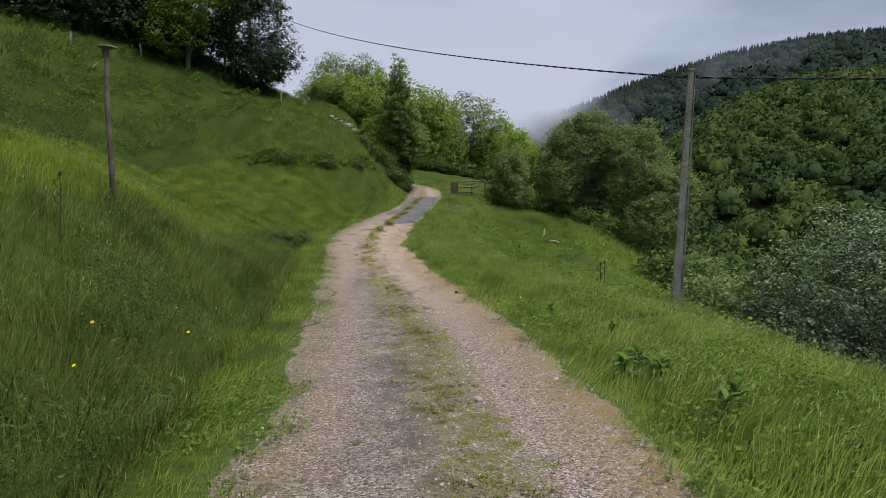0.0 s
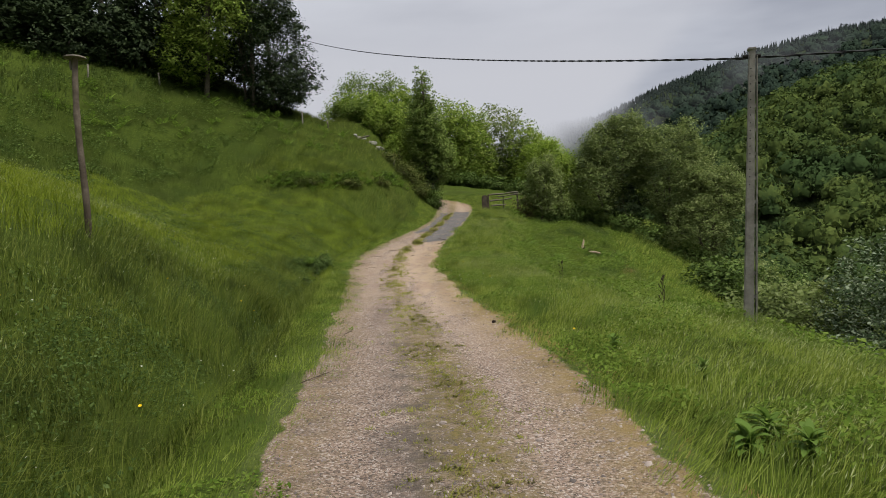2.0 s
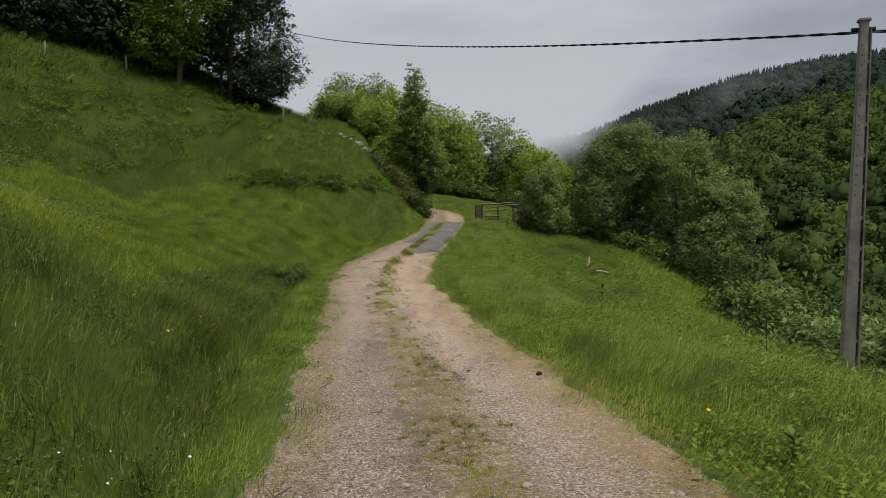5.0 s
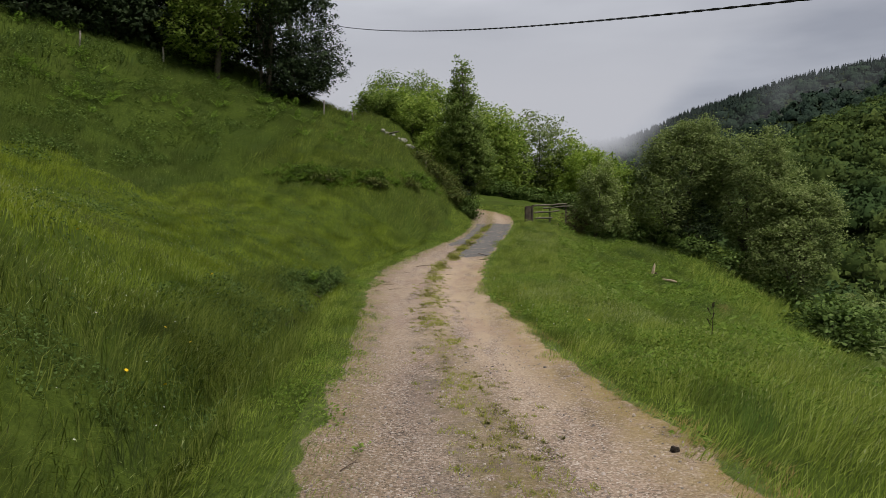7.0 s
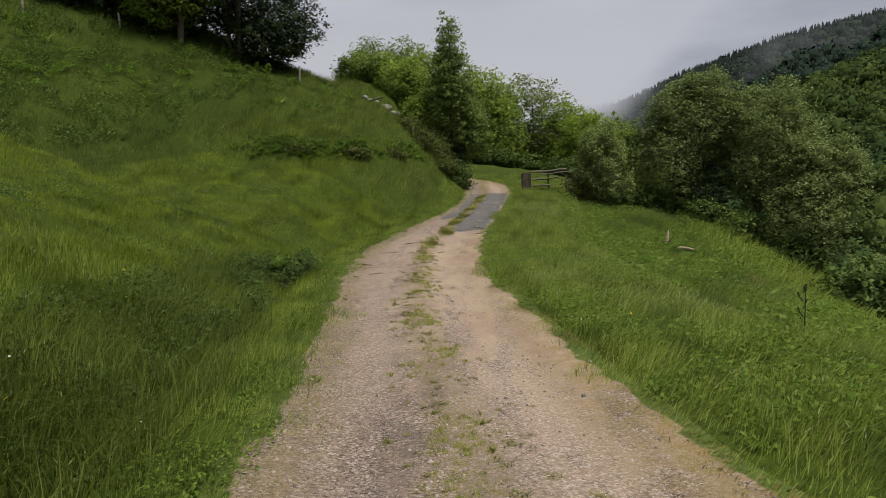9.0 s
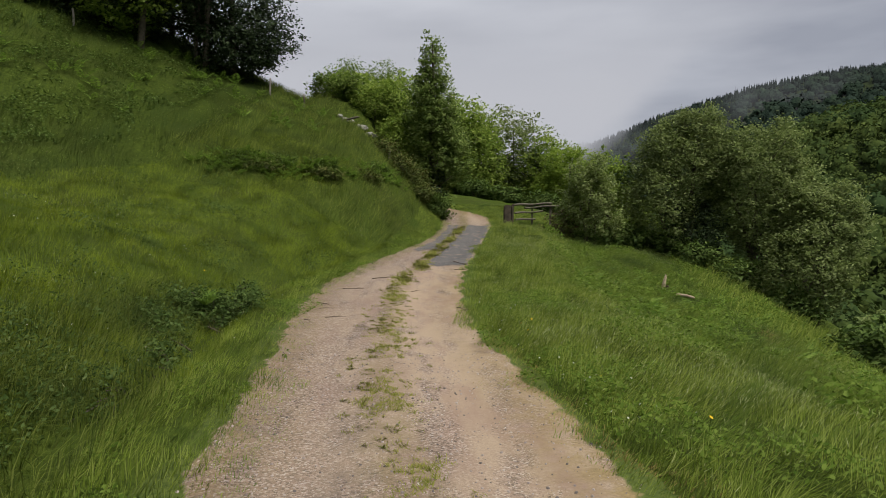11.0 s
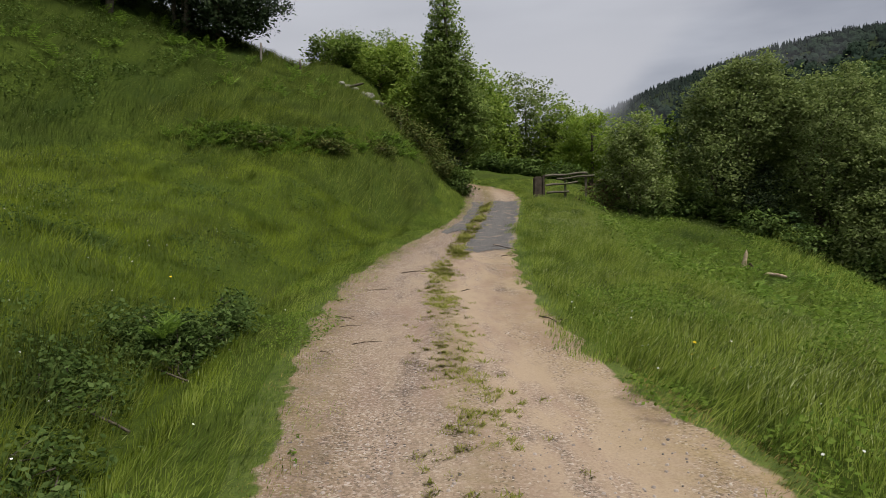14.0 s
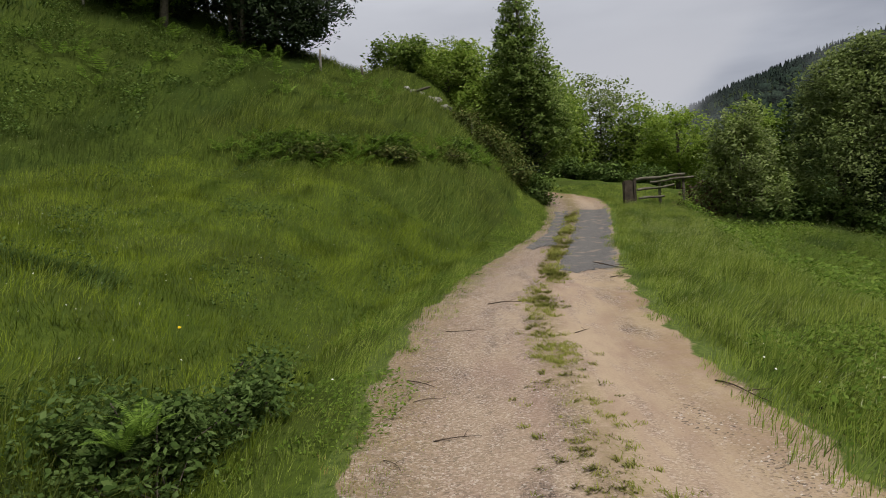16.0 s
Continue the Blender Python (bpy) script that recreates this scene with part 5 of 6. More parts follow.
# withered grass along a sheep trail on the valley side
TRAIL = (9.5, 31.9, 8.8, 28.6)
ts_ = RNG.random(1500)
wx_ = TRAIL[0] + (TRAIL[2] - TRAIL[0]) * ts_ + 0.18 * np.sin(5 * ts_) + RNG.normal(size=1500) * 0.09
wy_ = TRAIL[1] + (TRAIL[3] - TRAIL[1]) * ts_ + RNG.normal(size=1500) * 0.16
wv, wf, _, wl_ = blades(wx_, wy_, 0.10 + 0.26 * RNG.random(1500), 0.016 + 0 * wx_, 0.8 + 0 * wx_, "trail", dry_mat, two=False)
tagged(new("trail_grass", mesh_from("trail_grass", wv, wf, dry_mat, normals=wl_)), "withered brownish grass along a sheep trail", "grass", kind="stuff")

# white clover and bedstraw dotted over the meadow
fx, fy, fd = scatter_side(-1, 1.0, 8, 6, 36, 9, 0.8, 4)
fz = ground_z(fx, fy) + 0.10 + 0.18 * RNG.random(len(fx))
fv, ff, fn_ = leaf_quads(np.stack([fx, fy, fz], 1), 0.016, 1.2, 1.0)
petal_white = ramp_material("small_white_petal", [(0.3, (0.60, 0.60, 0.52)), (0.7, (0.78, 0.78, 0.72))], scale=30, island=0.5, rough=0.7)
tagged(new("meadow_flowers", mesh_from("meadow_flowers", fv, ff, petal_white, normals=fn_)), "tiny white flowers dotted over the meadow", "flowers", kind="stuff")

# coarse tufts along an old furrow in the meadow
n_ = 2400
hx = -6.6 + 1.1 * RNG.random(n_) ** 1.5
hy = 26.1 + 0.5 * (hx + 6.6) + RNG.normal(size=n_) * 0.16
hv, hf, _, hl_ = blades(hx, hy, 0.08 + 0.13 * RNG.random(n_), 0.009 + 0 * hx, 0.7 + 0 * hx, "furrow", bramble_mat)
tagged(new("furrow_grass", mesh_from("furrow_grass", hv, hf, bramble_mat, normals=hl_)), "darker coarse grass along a furrow in the meadow", "grass", kind="stuff")

# ---------------- made things ----------------
def boxmesh(name, size, mat, taper=1.0, bevel=0.01, shift=(0, 0), jitter=0.0):
    """A box standing on z = 0 with bevelled edges; taper: the top's share of the foot."""
    bm = bmesh.new()
    bmesh.ops.create_cube(bm, size=1)
    for v in bm.verts:
        top = v.co.z > 0
        k = taper if top else 1.0
        v.co = Vector((v.co.x * size[0] * k + shift[0] * top, v.co.y * size[1] * k + shift[1] * top, (v.co.z + 0.5) * size[2]))
        if jitter:
            v.co += Vector([random.uniform(-jitter, jitter) for _ in range(3)])
    bmesh.ops.bevel(bm, geom=bm.edges[:], offset=bevel, segments=2, affect="EDGES")
    me = bpy.data.meshes.new(name)
    bm.to_mesh(me)
    bm.free()
    me.materials.append(mat)
    return me


def rodmesh(name, pts, radii, mat, sides=8):
    return mesh_from(name, *join([tube(pts, radii, sides)]), mat, True)


def discmesh(name, r, h, mat, sides=20, wob=0.0):
    bm = bmesh.new()
    bmesh.ops.create_cone(bm, cap_ends=True, segments=sides, radius1=r, radius2=r * 0.97, depth=h)
    for v in bm.verts:
        v.co.x *= 1 + wob * math.sin(3 * math.atan2(v.co.y, v.co.x))
    bmesh.ops.bevel(bm, geom=[e for e in bm.edges if abs(e.verts[0].co.z - e.verts[1].co.z) < 1e-4], offset=min(r, h) * 0.15, segments=1, affect="EDGES")
    me = bpy.data.meshes.new(name)
    bm.to_mesh(me)
    bm.free()
    me.materials.append(mat)
    return me


def rockmesh(name, size, mat, seed):
    bm = bmesh.new()
    bmesh.ops.create_icosphere(bm, subdivisions=3, radius=1)
    for v in bm.verts:
        k = 1 + 0.32 * noise.noise(v.co * 1.3 + Vector((seed, 0, 0))) + 0.14 * noise.noise(v.co * 3.1 + Vector((0, seed, 0)))
        v.co = Vector((v.co.x * size[0], v.co.y * size[1], v.co.z * size[2])) * k
    me = bpy.data.meshes.new(name)
    bm.to_mesh(me)
    bm.free()
    me.materials.append(mat)
    return me


concrete = ramp_material("aged_concrete", [(0.25, (0.17, 0.155, 0.135)), (0.5, (0.26, 0.24, 0.21)), (0.75, (0.34, 0.32, 0.285))], scale=7, detail=8, bump=0.6,
                         bump_scale=60, second=((0.13, 0.115, 0.095), 1.6, 0.52, 0.7))
hole_mat = ramp_material("dark_hole", [(0.3, (0.02, 0.018, 0.016)), (0.7, (0.035, 0.03, 0.027))], scale=20)
cable_mat = ramp_material("black_cable", [(0.3, (0.012, 0.012, 0.013)), (0.7, (0.025, 0.025, 0.027))], scale=20, rough=0.55)
stone = ramp_material("field_stone", [(0.2, (0.16, 0.15, 0.135)), (0.5, (0.30, 0.285, 0.26)), (0.8, (0.46, 0.44, 0.40))], scale=5, bump=1.0, bump_scale=18,
                      second=((0.12, 0.13, 0.06), 3.0, 0.55, 0.72))
mossy_wood = ramp_material("mossy_wood", [(0.25, (0.085, 0.07, 0.052)), (0.55, (0.16, 0.14, 0.11)), (0.8, (0.23, 0.21, 0.175))], scale=5, bump=1.0,
                           bump_scale=26, second=((0.09, 0.11, 0.04), 3.5, 0.5, 0.68))
twig_mat = ramp_material("twig_bark", [(0.3, (0.05, 0.035, 0.026)), (0.7, (0.13, 0.095, 0.07))], scale=30, bump=0.5)
pale_wood = ramp_material("split_pale_wood", [(0.3, (0.36, 0.26, 0.17)), (0.7, (0.55, 0.44, 0.32))], scale=12, bump=0.6, bump_scale=40)

# concrete utility pole
PX, PY, PZ0, PZ1 = 7.07, 15.44, -1.35, 4.83
PH = PZ1 - PZ0
pole = empty("utility_pole", PX, PY, PZ0, "slightly leaning weathered concrete utility pole with ladder holes", "utility pole")
pole.rotation_euler = (radians(0.7), radians(1.6), radians(-22))
part("shaft", boxmesh("shaft", (0.20, 0.19, PH), concrete, taper=0.62, bevel=0.012, shift=(0.045, 0)), pole)
part("flange", boxmesh("flange", (0.035, 0.19, PH * 0.98), concrete, taper=0.62, bevel=0.006, shift=(-0.015, 0)), pole).location = (0.155, 0, 0)
for k in range(11):
    zz = 0.5 + 0.5 * k
    part("rung", boxmesh("rung", (0.06, 0.13, 0.07), concrete, bevel=0.008), pole).location = (0.118 - 0.002 * k, 0, zz)
# discs whose dark colour stands for the shade inside bolt holes
for k in range(16):
    zz = PH * 0.55 + k * 0.16
    ob = part("bolt_hole", discmesh("bolt_hole", 0.013, 0.02, hole_mat, 10), pole, "small dark disc in place of a bolt hole")
    ob.matrix_local = pose(-0.02 + 0.045 * zz / PH, -0.096 * (1 - 0.38 * zz / PH) + 0.006, zz, 90)
part("cap", boxmesh("cap", (0.19, 0.16, 0.06), concrete, bevel=0.02), pole).location = (0.045, 0, PH - 0.01)
part("insulator", discmesh("insulator", 0.035, 0.10, hole_mat, 14), pole, "dark insulator clamp").matrix_local = pose(-0.08, 0, PH - 0.12, 0, 90)
part("insulator", discmesh("insulator", 0.035, 0.10, hole_mat, 14), pole, "dark insulator clamp").matrix_local = pose(0.16, 0, PH - 0.12, 0, 90)


def cable(name, a, b, sag, label, n=60):
    a, b = np.array(a), np.array(b)
    t = np.linspace(0, 1, n)
    base = a + t[:, None] * (b - a) - np.stack([0 * t, 0 * t, 4 * sag * t * (1 - t)], 1)
    top = empty(name, *a, label, "power cable", "power line")
    L = np.linalg.norm(b - a)
    for k in range(2):
        tt = np.linspace(0, 1, 320)
        p = np.stack([np.interp(tt, t, base[:, i]) for i in range(3)], 1) - a
        ph = 2 * math.pi * tt * L / 0.9 + k * math.pi
        p = p + 0.014 * np.stack([np.cos(ph) * 0.7, np.cos(ph) * 0.7, np.sin(ph)], 1)
        part("strand", rodmesh("strand", p, np.full(len(p), 0.014), cable_mat, 5), top)
    return top


CT = (7.22, 15.38, 4.68)
cable("power_cable", CT, (-11.0, 61.5, 19.2), 0.8, "black twisted power cable spanning the field")
cable("power_cable", (CT[0] + 0.1, CT[1] - 0.05, CT[2]), (62.0, -12.0, 8.5), 2.2, "black twisted power cable leading over the valley")

pole_wood = ramp_material("old_pole_wood", [(0.25, (0.075, 0.058, 0.042)), (0.5, (0.15, 0.122, 0.092)), (0.8, (0.25, 0.21, 0.165))], scale=5, bump=0.8, bump_scale=30, second=((0.06, 0.045, 0.032), 1.6, 0.5, 0.66))
# wooden pole with a flat cap in the meadow
lp = empty("wooden_pole", -4.76, 11.74, 1.2, "thin weathered wooden pole with a flat round cap", "pole")
zz = np.linspace(0, 3.0, 22)
part("shaft", rodmesh("shaft", np.stack([0.02 * np.sin(2.1 * zz) - 0.02 * zz / 3, 0.015 * np.cos(1.7 * zz), zz], 1), 0.050 - 0.009 * zz / 3 + 0.007 * np.exp(-((zz - 2.12) / 0.06) ** 2) + 0.008 * np.exp(-((zz - 1.05) / 0.07) ** 2), pole_wood, 12), lp)
ob = part("cap", discmesh("cap", 0.15, 0.02, grey_wood, 24, 0.06), lp, "flat round grey cap")
ob.location = (-0.02, 0, 3.01)
part("bracket", boxmesh("bracket", (0.025, 0.03, 0.16), grey_wood, bevel=0.005), lp, "small hanging wooden block").location = (-0.085, 0, 2.83)


def fence_post(x, y, h, lean, label="short weathered wooden fence post on the slope"):
    p = new("fence_post", rodmesh("fence_post", [(0, 0, -0.2), (0.01, 0, h * 0.5), (lean, 0, h - 0.02), (lean, 0, h)], [0.05, 0.05, 0.047, 0.02], grey_wood, 9))
    p.location = (x, y, float(ground_z(x, y)))
    return tagged(p, label, "fence post", "old fence posts")


fence_post(-18.3, 40.0, 0.75, 0.03)
fence_post(-15.5, 43.1, 0.75, -0.03)
fence_post(-7.25, 45.5, 0.85, 0.02)
fence_post(-5.7, 46.2, 0.7, 0.0)
fence_post(-1.3, 44.2, 0.5, 0.04)
fence_post(12.9, 30.4, 0.55, 0.05)

gate_wood = ramp_material("dark_gate_timber", [(0.25, (0.045, 0.034, 0.026)), (0.55, (0.10, 0.078, 0.058)), (0.8, (0.17, 0.14, 0.11))], scale=5, bump=1.0, bump_scale=26, second=((0.07, 0.085, 0.035), 3.5, 0.52, 0.7))
# gate post and fallen rails
gp = empty("gate_post", 4.5, 44.5, float(ground_z(4.5, 44.5)) - 0.1, "stout weathered stone and timber gate post", "gate post")
part("block", boxmesh("block", (0.40, 0.30, 1.05), gate_wood, taper=0.9, bevel=0.045, jitter=0.02), gp)
part("plank", boxmesh("plank", (0.09, 0.2, 1.1), gate_wood, bevel=0.01, jitter=0.008), gp, "upright grey plank").location = (0.24, -0.02, 0)
gz_ = float(ground_z(5.7, 44.7))
rails = empty("fence_rails", 4.82, 44.55, gz_, "half-fallen mossy timber rails beside the gate post", "fence")
for (x0, z0, x1, z1, r_) in ((0.0, 0.95, 1.95, 1.08, 0.04), (0.05, 0.55, 1.5, 0.68, 0.036), (0.55, 0.82, 2.3, 0.98, 0.035), (0.1, 0.22, 1.1, 0.30, 0.035)):
    xs = np.linspace(x0, x1, 7)
    part("rail", rodmesh("rail", np.stack([xs, 0.18 * xs + 0.02 * np.sin(3 * xs), np.linspace(z0, z1, 7) + 0.02 * np.sin(5 * xs)], 1), np.full(7, r_ * 1.3) * (1 + 0.12 * np.sin(4 * xs)), mossy_wood, 8), rails)
for x0 in (0.95, 1.9):
    part("upright", boxmesh("upright", (0.09, 0.09, 1.0), mossy_wood, bevel=0.01, jitter=0.01), rails).location = (x0, 0.18 * x0 + 0.08, -0.1)

# stones and felled timber on the brow
for k, (x_, y_, s_) in enumerate(((-3.6, 46.6, 0.22), (-3.3, 46.7, 0.16), (-2.95, 46.5, 0.2), (-2.72, 46.7, 0.26), (-2.4, 46.55, 0.28), (-3.1, 46.4, 0.13), (-2.55, 46.35, 0.14), (-1.95, 46.5, 0.25), (-1.75, 46.4, 0.17), (-3.95, 46.9, 0.18), (-2.2, 46.8, 0.2))):
    ob = new("field_stone", rockmesh("field_stone", (s_, s_ * 0.8, s_ * 0.62), stone, k * 3.7))
    ob.location = (x_, y_, float(ground_z(x_, y_)) + s_ * 0.28)
    ob.rotation_euler = (0.2 * math.sin(k), 0.3 * math.cos(2 * k), k * 1.3)
    tagged(ob, "pale lichened stone lying on the grassy brow", "stone", "stones on the brow")
lg = new("log", rodmesh("log", [(-0.7, 0, 0), (0, 0.05, 0.06), (0.6, 0.1, 0.02), (0.75, 0.12, 0.0)], [0.05, 0.06, 0.055, 0.02], mossy_wood, 9))
lg.matrix_world = pose(-3.6, 46.2, float(ground_z(-3.6, 46.2)) + 0.12, 0, -14, -20)
tagged(lg, "short mossy log lying by the stones", "log")

# broken stump with torn roots
sx_, sy_ = 8.35, 34.6
sz_ = float(ground_z(sx_, sy_))
stump = empty("broken_stump", sx_, sy_, sz_, "broken stump with a pale splinter and torn brown roots", "stump")
part("splinter", rodmesh("splinter", [(0, 0, -0.1), (0.02, 0, 0.25), (0.09, 0, 0.55), (0.1, 0, 0.66)], [0.075, 0.07, 0.045, 0.01], pale_wood, 8), stump, "pale split wood")
for k in range(9):
    a_k = k * 0.72
    part("root", rodmesh("root", [(0, 0, 0.1), (0.25 * math.cos(a_k), 0.25 * math.sin(a_k), 0.2 + 0.1 * math.sin(3 * k)), (0.55 * math.cos(a_k), 0.5 * math.sin(a_k), 0.05)], [0.035, 0.028, 0.008], twig_mat, 6), stump)
lg2 = new("log", rodmesh("log", [(-0.28, 0, 0), (0.05, 0.02, 0.02), (0.25, 0, 0), (0.3, 0, 0)], [0.045, 0.05, 0.045, 0.02], pale_wood, 9))
lg2.matrix_world = pose(8.75, 33.7, float(ground_z(8.75, 33.7)) + 0.16, 0, 8, -35)
tagged(lg2, "pale barked log lying in the grass", "log")


def twig(x0, y0, x1, y1, r, forks=2):
    """A dead twig lying on the track between two points."""
    n = 8
    t = np.linspace(0, 1, n)
    bend = 0.06 * math.hypot(x1 - x0, y1 - y0)
    px = x0 + (x1 - x0) * t + bend * np.sin(5 * t + x0) * 0.7
    py = y0 + (y1 - y0) * t + bend * np.cos(4 * t + y0) * 0.7
    main = np.stack([px, py, road_surface(px, py) + r + 0.012 * np.sin(3.1 * t)], 1)
    org = main[0].copy()
    parts = [tube(main - org, r * (1.1 - 0.7 * t), 6)]
    for k in range(forks):
        i = 2 + 2 * k
        side = np.array([-(y1 - y0), x1 - x0, 0]) * (0.28 if k % 2 else -0.25)
        tip = main[i] + side + (main[-1] - main[0]) * 0.15 + np.array([0, 0, 0.02])
        parts.append(tube([main[i] - org, (main[i] + tip) / 2 - org + (0, 0, 0.006), tip - org], [r * 0.6, r * 0.45, r * 0.2], 5))
    ob = new("twig", mesh_from("twig", *join(parts), twig_mat, True))
    ob.location = org
    return tagged(ob, "dead brown twig lying on the track", "twig", "twigs on the track")


for a4 in ((-2.01, 25.2, -1.75, 25.03, 0.009), (-1.68, 23.74, -1.36, 23.8, 0.008), (0.56, 24.78, 0.78, 24.2, 0.012), (-1.2, 29.1, -0.7, 29.0, 0.012), (-1.98, 23.4, -1.86, 23.25, 0.006),
           (-1.15, 8.86, -0.9, 9.32, 0.009), (-1.06, 11.98, -0.98, 12.26, 0.007), (1.0, 33.0, 1.5, 31.7, 0.016), (-1.9, 24.6, -1.65, 24.75, 0.006), (0.95, 30.9, 1.3, 30.8, 0.013), (-0.3, 8.1, -0.2, 8.5, 0.005), (-0.25, 26.9, -0.05, 27.1, 0.008), (-1.75, 27.4, -1.3, 27.3, 0.008)):
    twig(*a4[:4], a4[4] * 0.6)
dung_mat = ramp_material("dark_dung", [(0.3, (0.018, 0.013, 0.010)), (0.7, (0.04, 0.03, 0.022))], scale=40, bump=0.8)
for x_, y_, s_ in ((1.32, 12.42, 0.034), (1.05, 24.1, 0.02)):
    ob = new("dung", rockmesh("dung", (s_, s_ * 0.9, s_ * 0.75), dung_mat, 9.1))
    ob.location = (x_, y_, float(road_surface(x_, y_)) + s_ * 0.5)
    tagged(ob, "small dark dropping on the gravel", "dung")
for x_, y_, s_ in ((0.75, 5.3, 0.045), (1.0, 6.6, 0.03), (-0.2, 9.3, 0.03), (0.55, 9.2, 0.035), (0.3, 7.1, 0.03)):
    ob = new("pebble", rockmesh("pebble", (s_, s_ * 0.8, s_ * 0.6), stone_mat, x_ * 7))
    ob.location = (x_, y_, float(road_surface(x_, y_)) + s_ * 0.25)
    tagged(ob, "larger pale pebble lying on the track", "pebble", "larger pebbles")


# ---------------- weeds and flowers ----------------
dock_mat = leafmat("dock_leaf", (0.085, 0.15, 0.022), (0.13, 0.215, 0.038), (0.18, 0.28, 0.06), tr=0.4, scale=3)


def broad_leaf(length, width):
    t = np.linspace(0, 1, 7)
    w = width * np.sin(math.pi * np.clip(t * 0.92 + 0.06, 0, 1)) ** 0.8
    z = length * (0.55 * t - 0.5 * t ** 2)
    x = length * t * 0.9
    v = np.concatenate([np.stack([x, -w / 2, z + 0.18 * w], 1), np.stack([x, 0 * t, z], 1), np.stack([x, w / 2, z + 0.18 * w], 1)])
    f = [(i + 7 * c, i + 1 + 7 * c, i + 8 + 7 * c, i + 7 + 7 * c) for c in range(2) for i in range(6)]
    return v, np.array(f)


def weed(x, y, size, count, label):
    w = empty("dock_plant", x, y, float(ground_z(x, y)), label, "weed", "docks on the verge")
    for k in range(count):
        ob = part("leaf", upward("leaf", broad_leaf(size * (0.7 + 0.5 * RNG.random()), size * 0.34), dock_mat), w)
        ob.matrix_local = pose(0, 0, 0.02 + 0.16 * RNG.random(), 0, -62 * RNG.random() + 4, 360 * RNG.random())
    return w


for x_, y_, s_ in ((2.25, 5.95, 0.2), (2.5, 5.7, 0.18), (2.65, 4.7, 0.2), (2.85, 8.0, 0.16), (2.4, 9.4, 0.16), (2.45, 6.1, 0.18), (2.5, 4.55, 0.17)):
    weed(x_, y_, s_ * 0.9, 26, "broad-leaved dock plant in the roadside grass")
stalk_mat = ramp_material("dead_stalk", [(0.3, (0.03, 0.028, 0.015)), (0.7, (0.07, 0.06, 0.03))], scale=30)


def dead_stalk(x, y, h):
    z = float(ground_z(x, y))
    s = empty("dead_thistle", x, y, z, "dark dead thistle stalk standing in the grass", "thistle", "dead thistles")
    zz = np.linspace(0, h, 8)
    part("stem", rodmesh("stem", np.stack([0.03 * np.sin(3 * zz), 0.01 * zz, zz], 1), np.linspace(0.008, 0.004, 8), stalk_mat, 6), s)
    for k in range(4):
        zt = h * (0.55 + 0.13 * k)
        d = 1 if k % 2 else -1
        part("side_shoot", rodmesh("side_shoot", [(0, 0, zt), (0.03 * d, 0, zt + 0.04), (0.045 * d, 0.01, zt + 0.09)], [0.006, 0.005, 0.01], stalk_mat, 6), s)
    part("seed_head", rockmesh("seed_head", (0.018, 0.018, 0.03), stalk_mat, 2.0), s).location = (0.03 * math.sin(3 * h), 0.01 * h, h + 0.02)


for x_, y_, h_ in ((-3.9, 8.1, 0.75), (5.1, 15.0, 0.85), (4.4, 13.2, 0.8), (3.4, 16.8, 0.6)):
    dead_stalk(x_, y_, h_)
petal_y = ramp_material("yellow_petal", [(0.3, (0.75, 0.50, 0.01)), (0.7, (0.85, 0.62, 0.02))], scale=40, rough=0.6)
petal_w = ramp_material("white_petal", [(0.3, (0.65, 0.66, 0.58)), (0.7, (0.78, 0.78, 0.72))], scale=40, rough=0.6)
stem_mat = ramp_material("flower_stem", [(0.3, (0.07, 0.12, 0.02)), (0.7, (0.12, 0.18, 0.03))], scale=30)


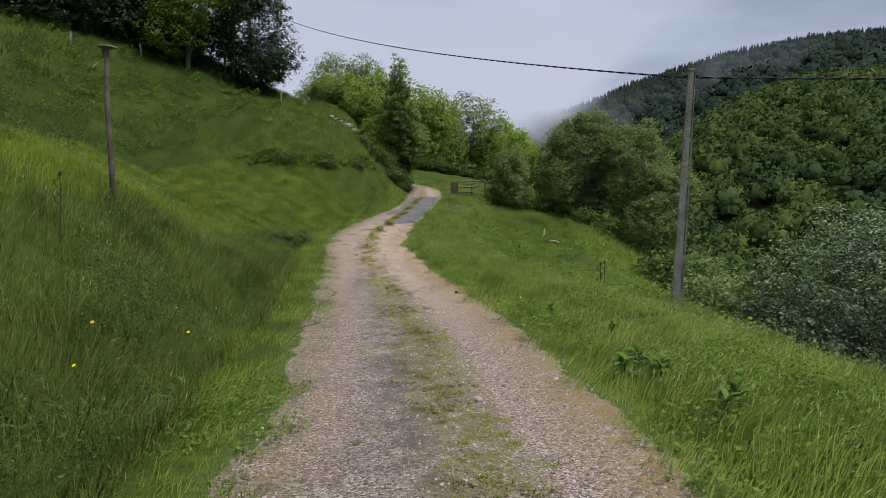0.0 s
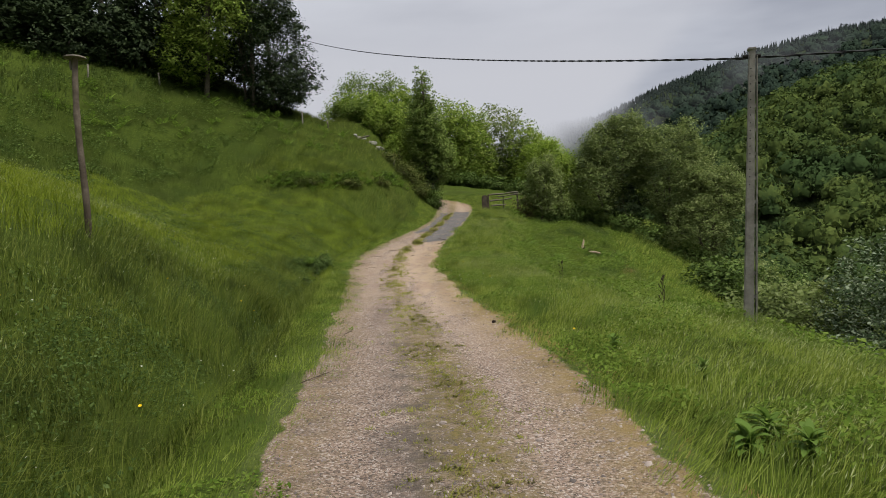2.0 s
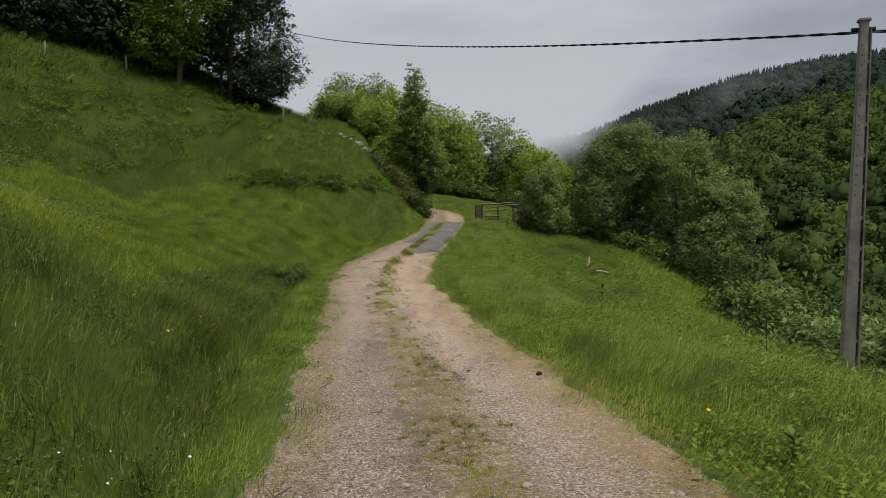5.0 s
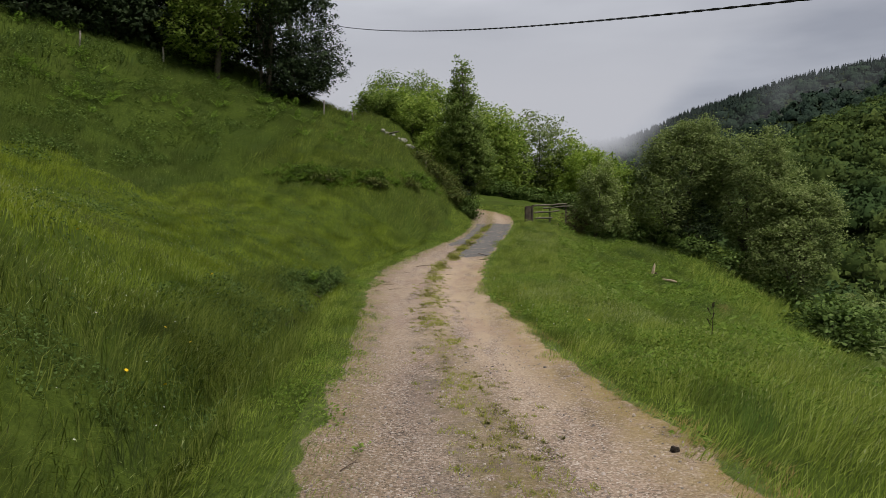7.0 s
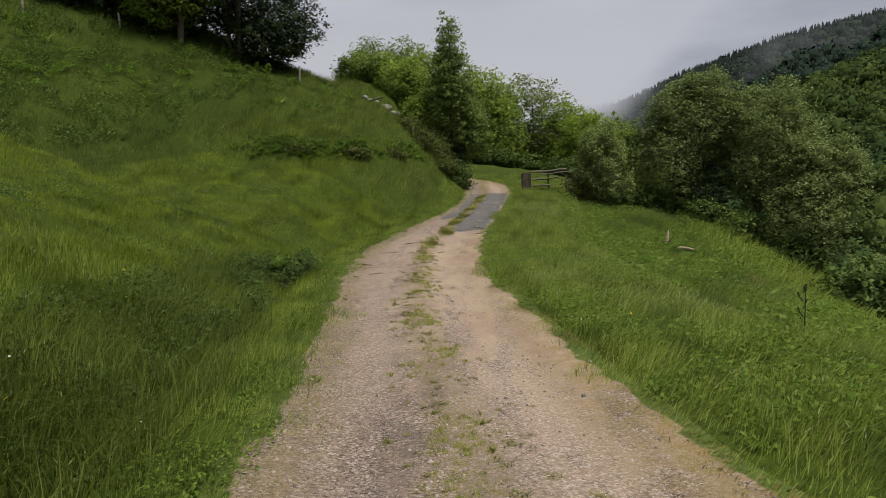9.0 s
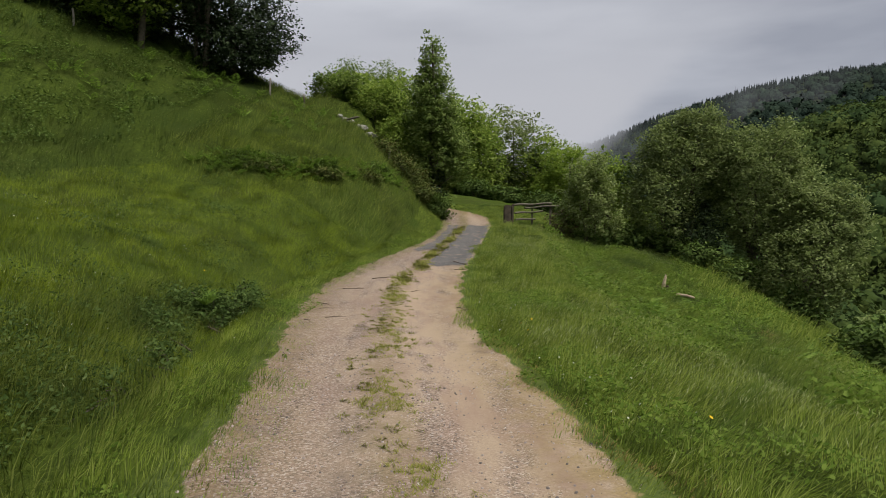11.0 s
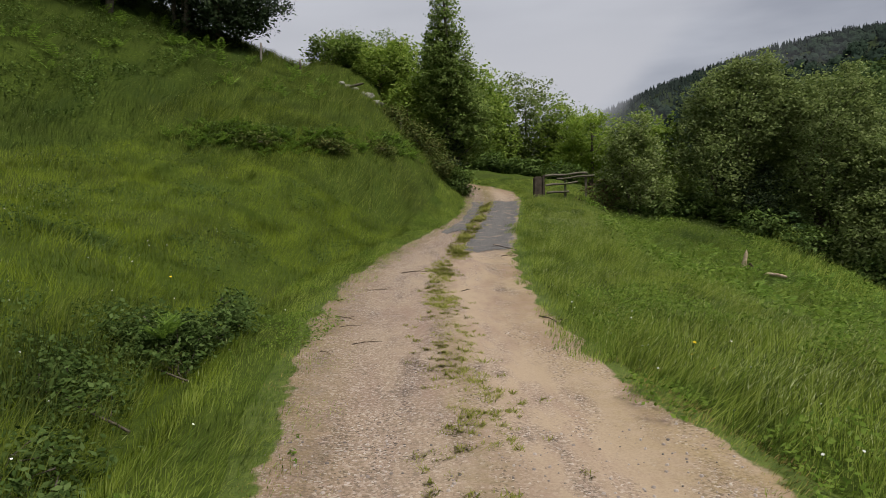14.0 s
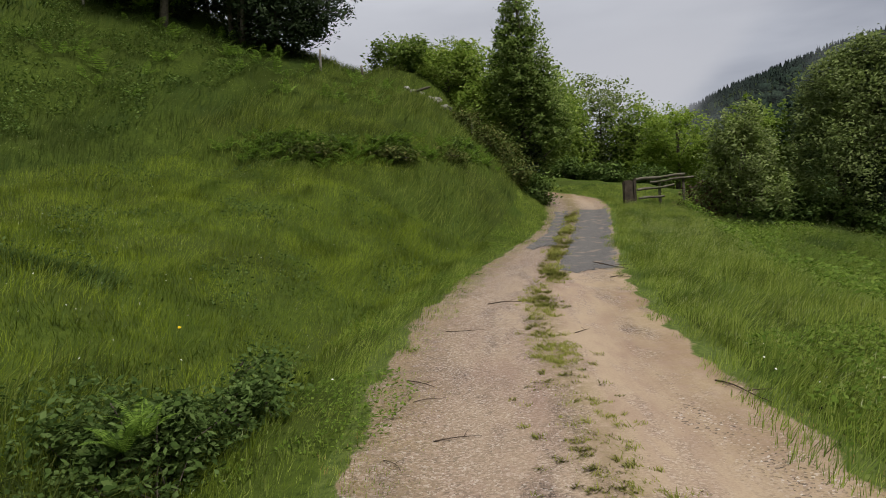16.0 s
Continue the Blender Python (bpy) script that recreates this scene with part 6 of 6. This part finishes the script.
def flower_head(r, petals, mat):
    quads = []
    for ring, (rr, zz0) in enumerate(((1.0, 0.0), (0.62, 0.25))):
        for k in range(petals):
            a = 2 * math.pi * (k + 0.5 * ring) / petals
            b = math.pi / petals * 0.95
            quads.append([(0, 0, zz0 * r), (0.7 * rr * r * math.cos(a - b), 0.7 * rr * r * math.sin(a - b), (0.12 + zz0) * r), (rr * r * math.cos(a), rr * r * math.sin(a), (0.2 + zz0) * r), (0.7 * rr * r * math.cos(a + b), 0.7 * rr * r * math.sin(a + b), (0.12 + zz0) * r)])
    v = np.array(quads).reshape(-1, 3)
    return mesh_from("head", v, np.arange(len(v)).reshape(-1, 4), mat)


def flower(name, x, y, h, r, petals, mat, label, group):
    f = empty(name, 0, 0, 0, label, "flower", group)
    part("stem", rodmesh("stem", [(0, 0, 0), (0.02, 0, h * 0.5), (0.05, -0.01, h)], [0.003, 0.0025, 0.002], stem_mat, 5), f)
    part("head", flower_head(r, petals, mat), f).matrix_local = pose(0.05, -0.01, h, 35, 10, 0)
    f.location = (x, y, float(ground_z(x, y)))
    return f


hawk = flower("hawkbit", -2.57, 5.76, 0.5, 0.018, 10, petal_y, "yellow hawkbit flower standing above the grass", "yellow hawkbits")
for x_, y_ in ((-3.3, 7.3), (-2.45, 5.9), (-3.4, 6.4), (-2.85, 12.6), (-2.7, 13.2), (-3.1, 13.95), (-2.9, 14.2), (-4.2, 25.3), (1.35, 21.6), (1.3, 21.9), (-2.3, 4.9), (-2.9, 4.6), (-3.6, 5.2), (-2.2, 7.2), (-3.4, 11.3), (1.5, 18.9), (1.45, 22.4), (2.0, 9.9), (-5.0, 16.0), (-4.2, 18.4), (1.75, 17.3), (-3.2, 16.2)):
    copy_thing(hawk, pose(x_, y_, float(ground_z(x_, y_)) - (0.27 if x_ > 0 else 0.2 if y_ > 15 else 0) + RNG.normal() * 0.03, 0, 0, 360 * RNG.random()))
daisy = flower("daisy", 1.3, 20.0, 0.17, 0.011, 8, petal_w, "small white daisy in the verge", "white daisies")
for k in range(110):
    if k < 45:
        y_ = 17.5 + 8 * RNG.random()
        x_ = float(edge_right(y_)) + 0.15 + 0.9 * RNG.random() ** 1.5
    elif k < 80:
        y_ = 8 + 20 * RNG.random()
        x_ = float(edge_left(y_)) - 0.2 - 3.5 * RNG.random()
    else:
        y_ = 26 + 9 * RNG.random()
        x_ = float(edge_left(y_)) - 2 - 6 * RNG.random()
    copy_thing(daisy, pose(x_, y_, float(ground_z(x_, y_)) + 0.03 * RNG.random() + (0.05 if k >= 45 else -0.02), 0, 0, 360 * RNG.random()))
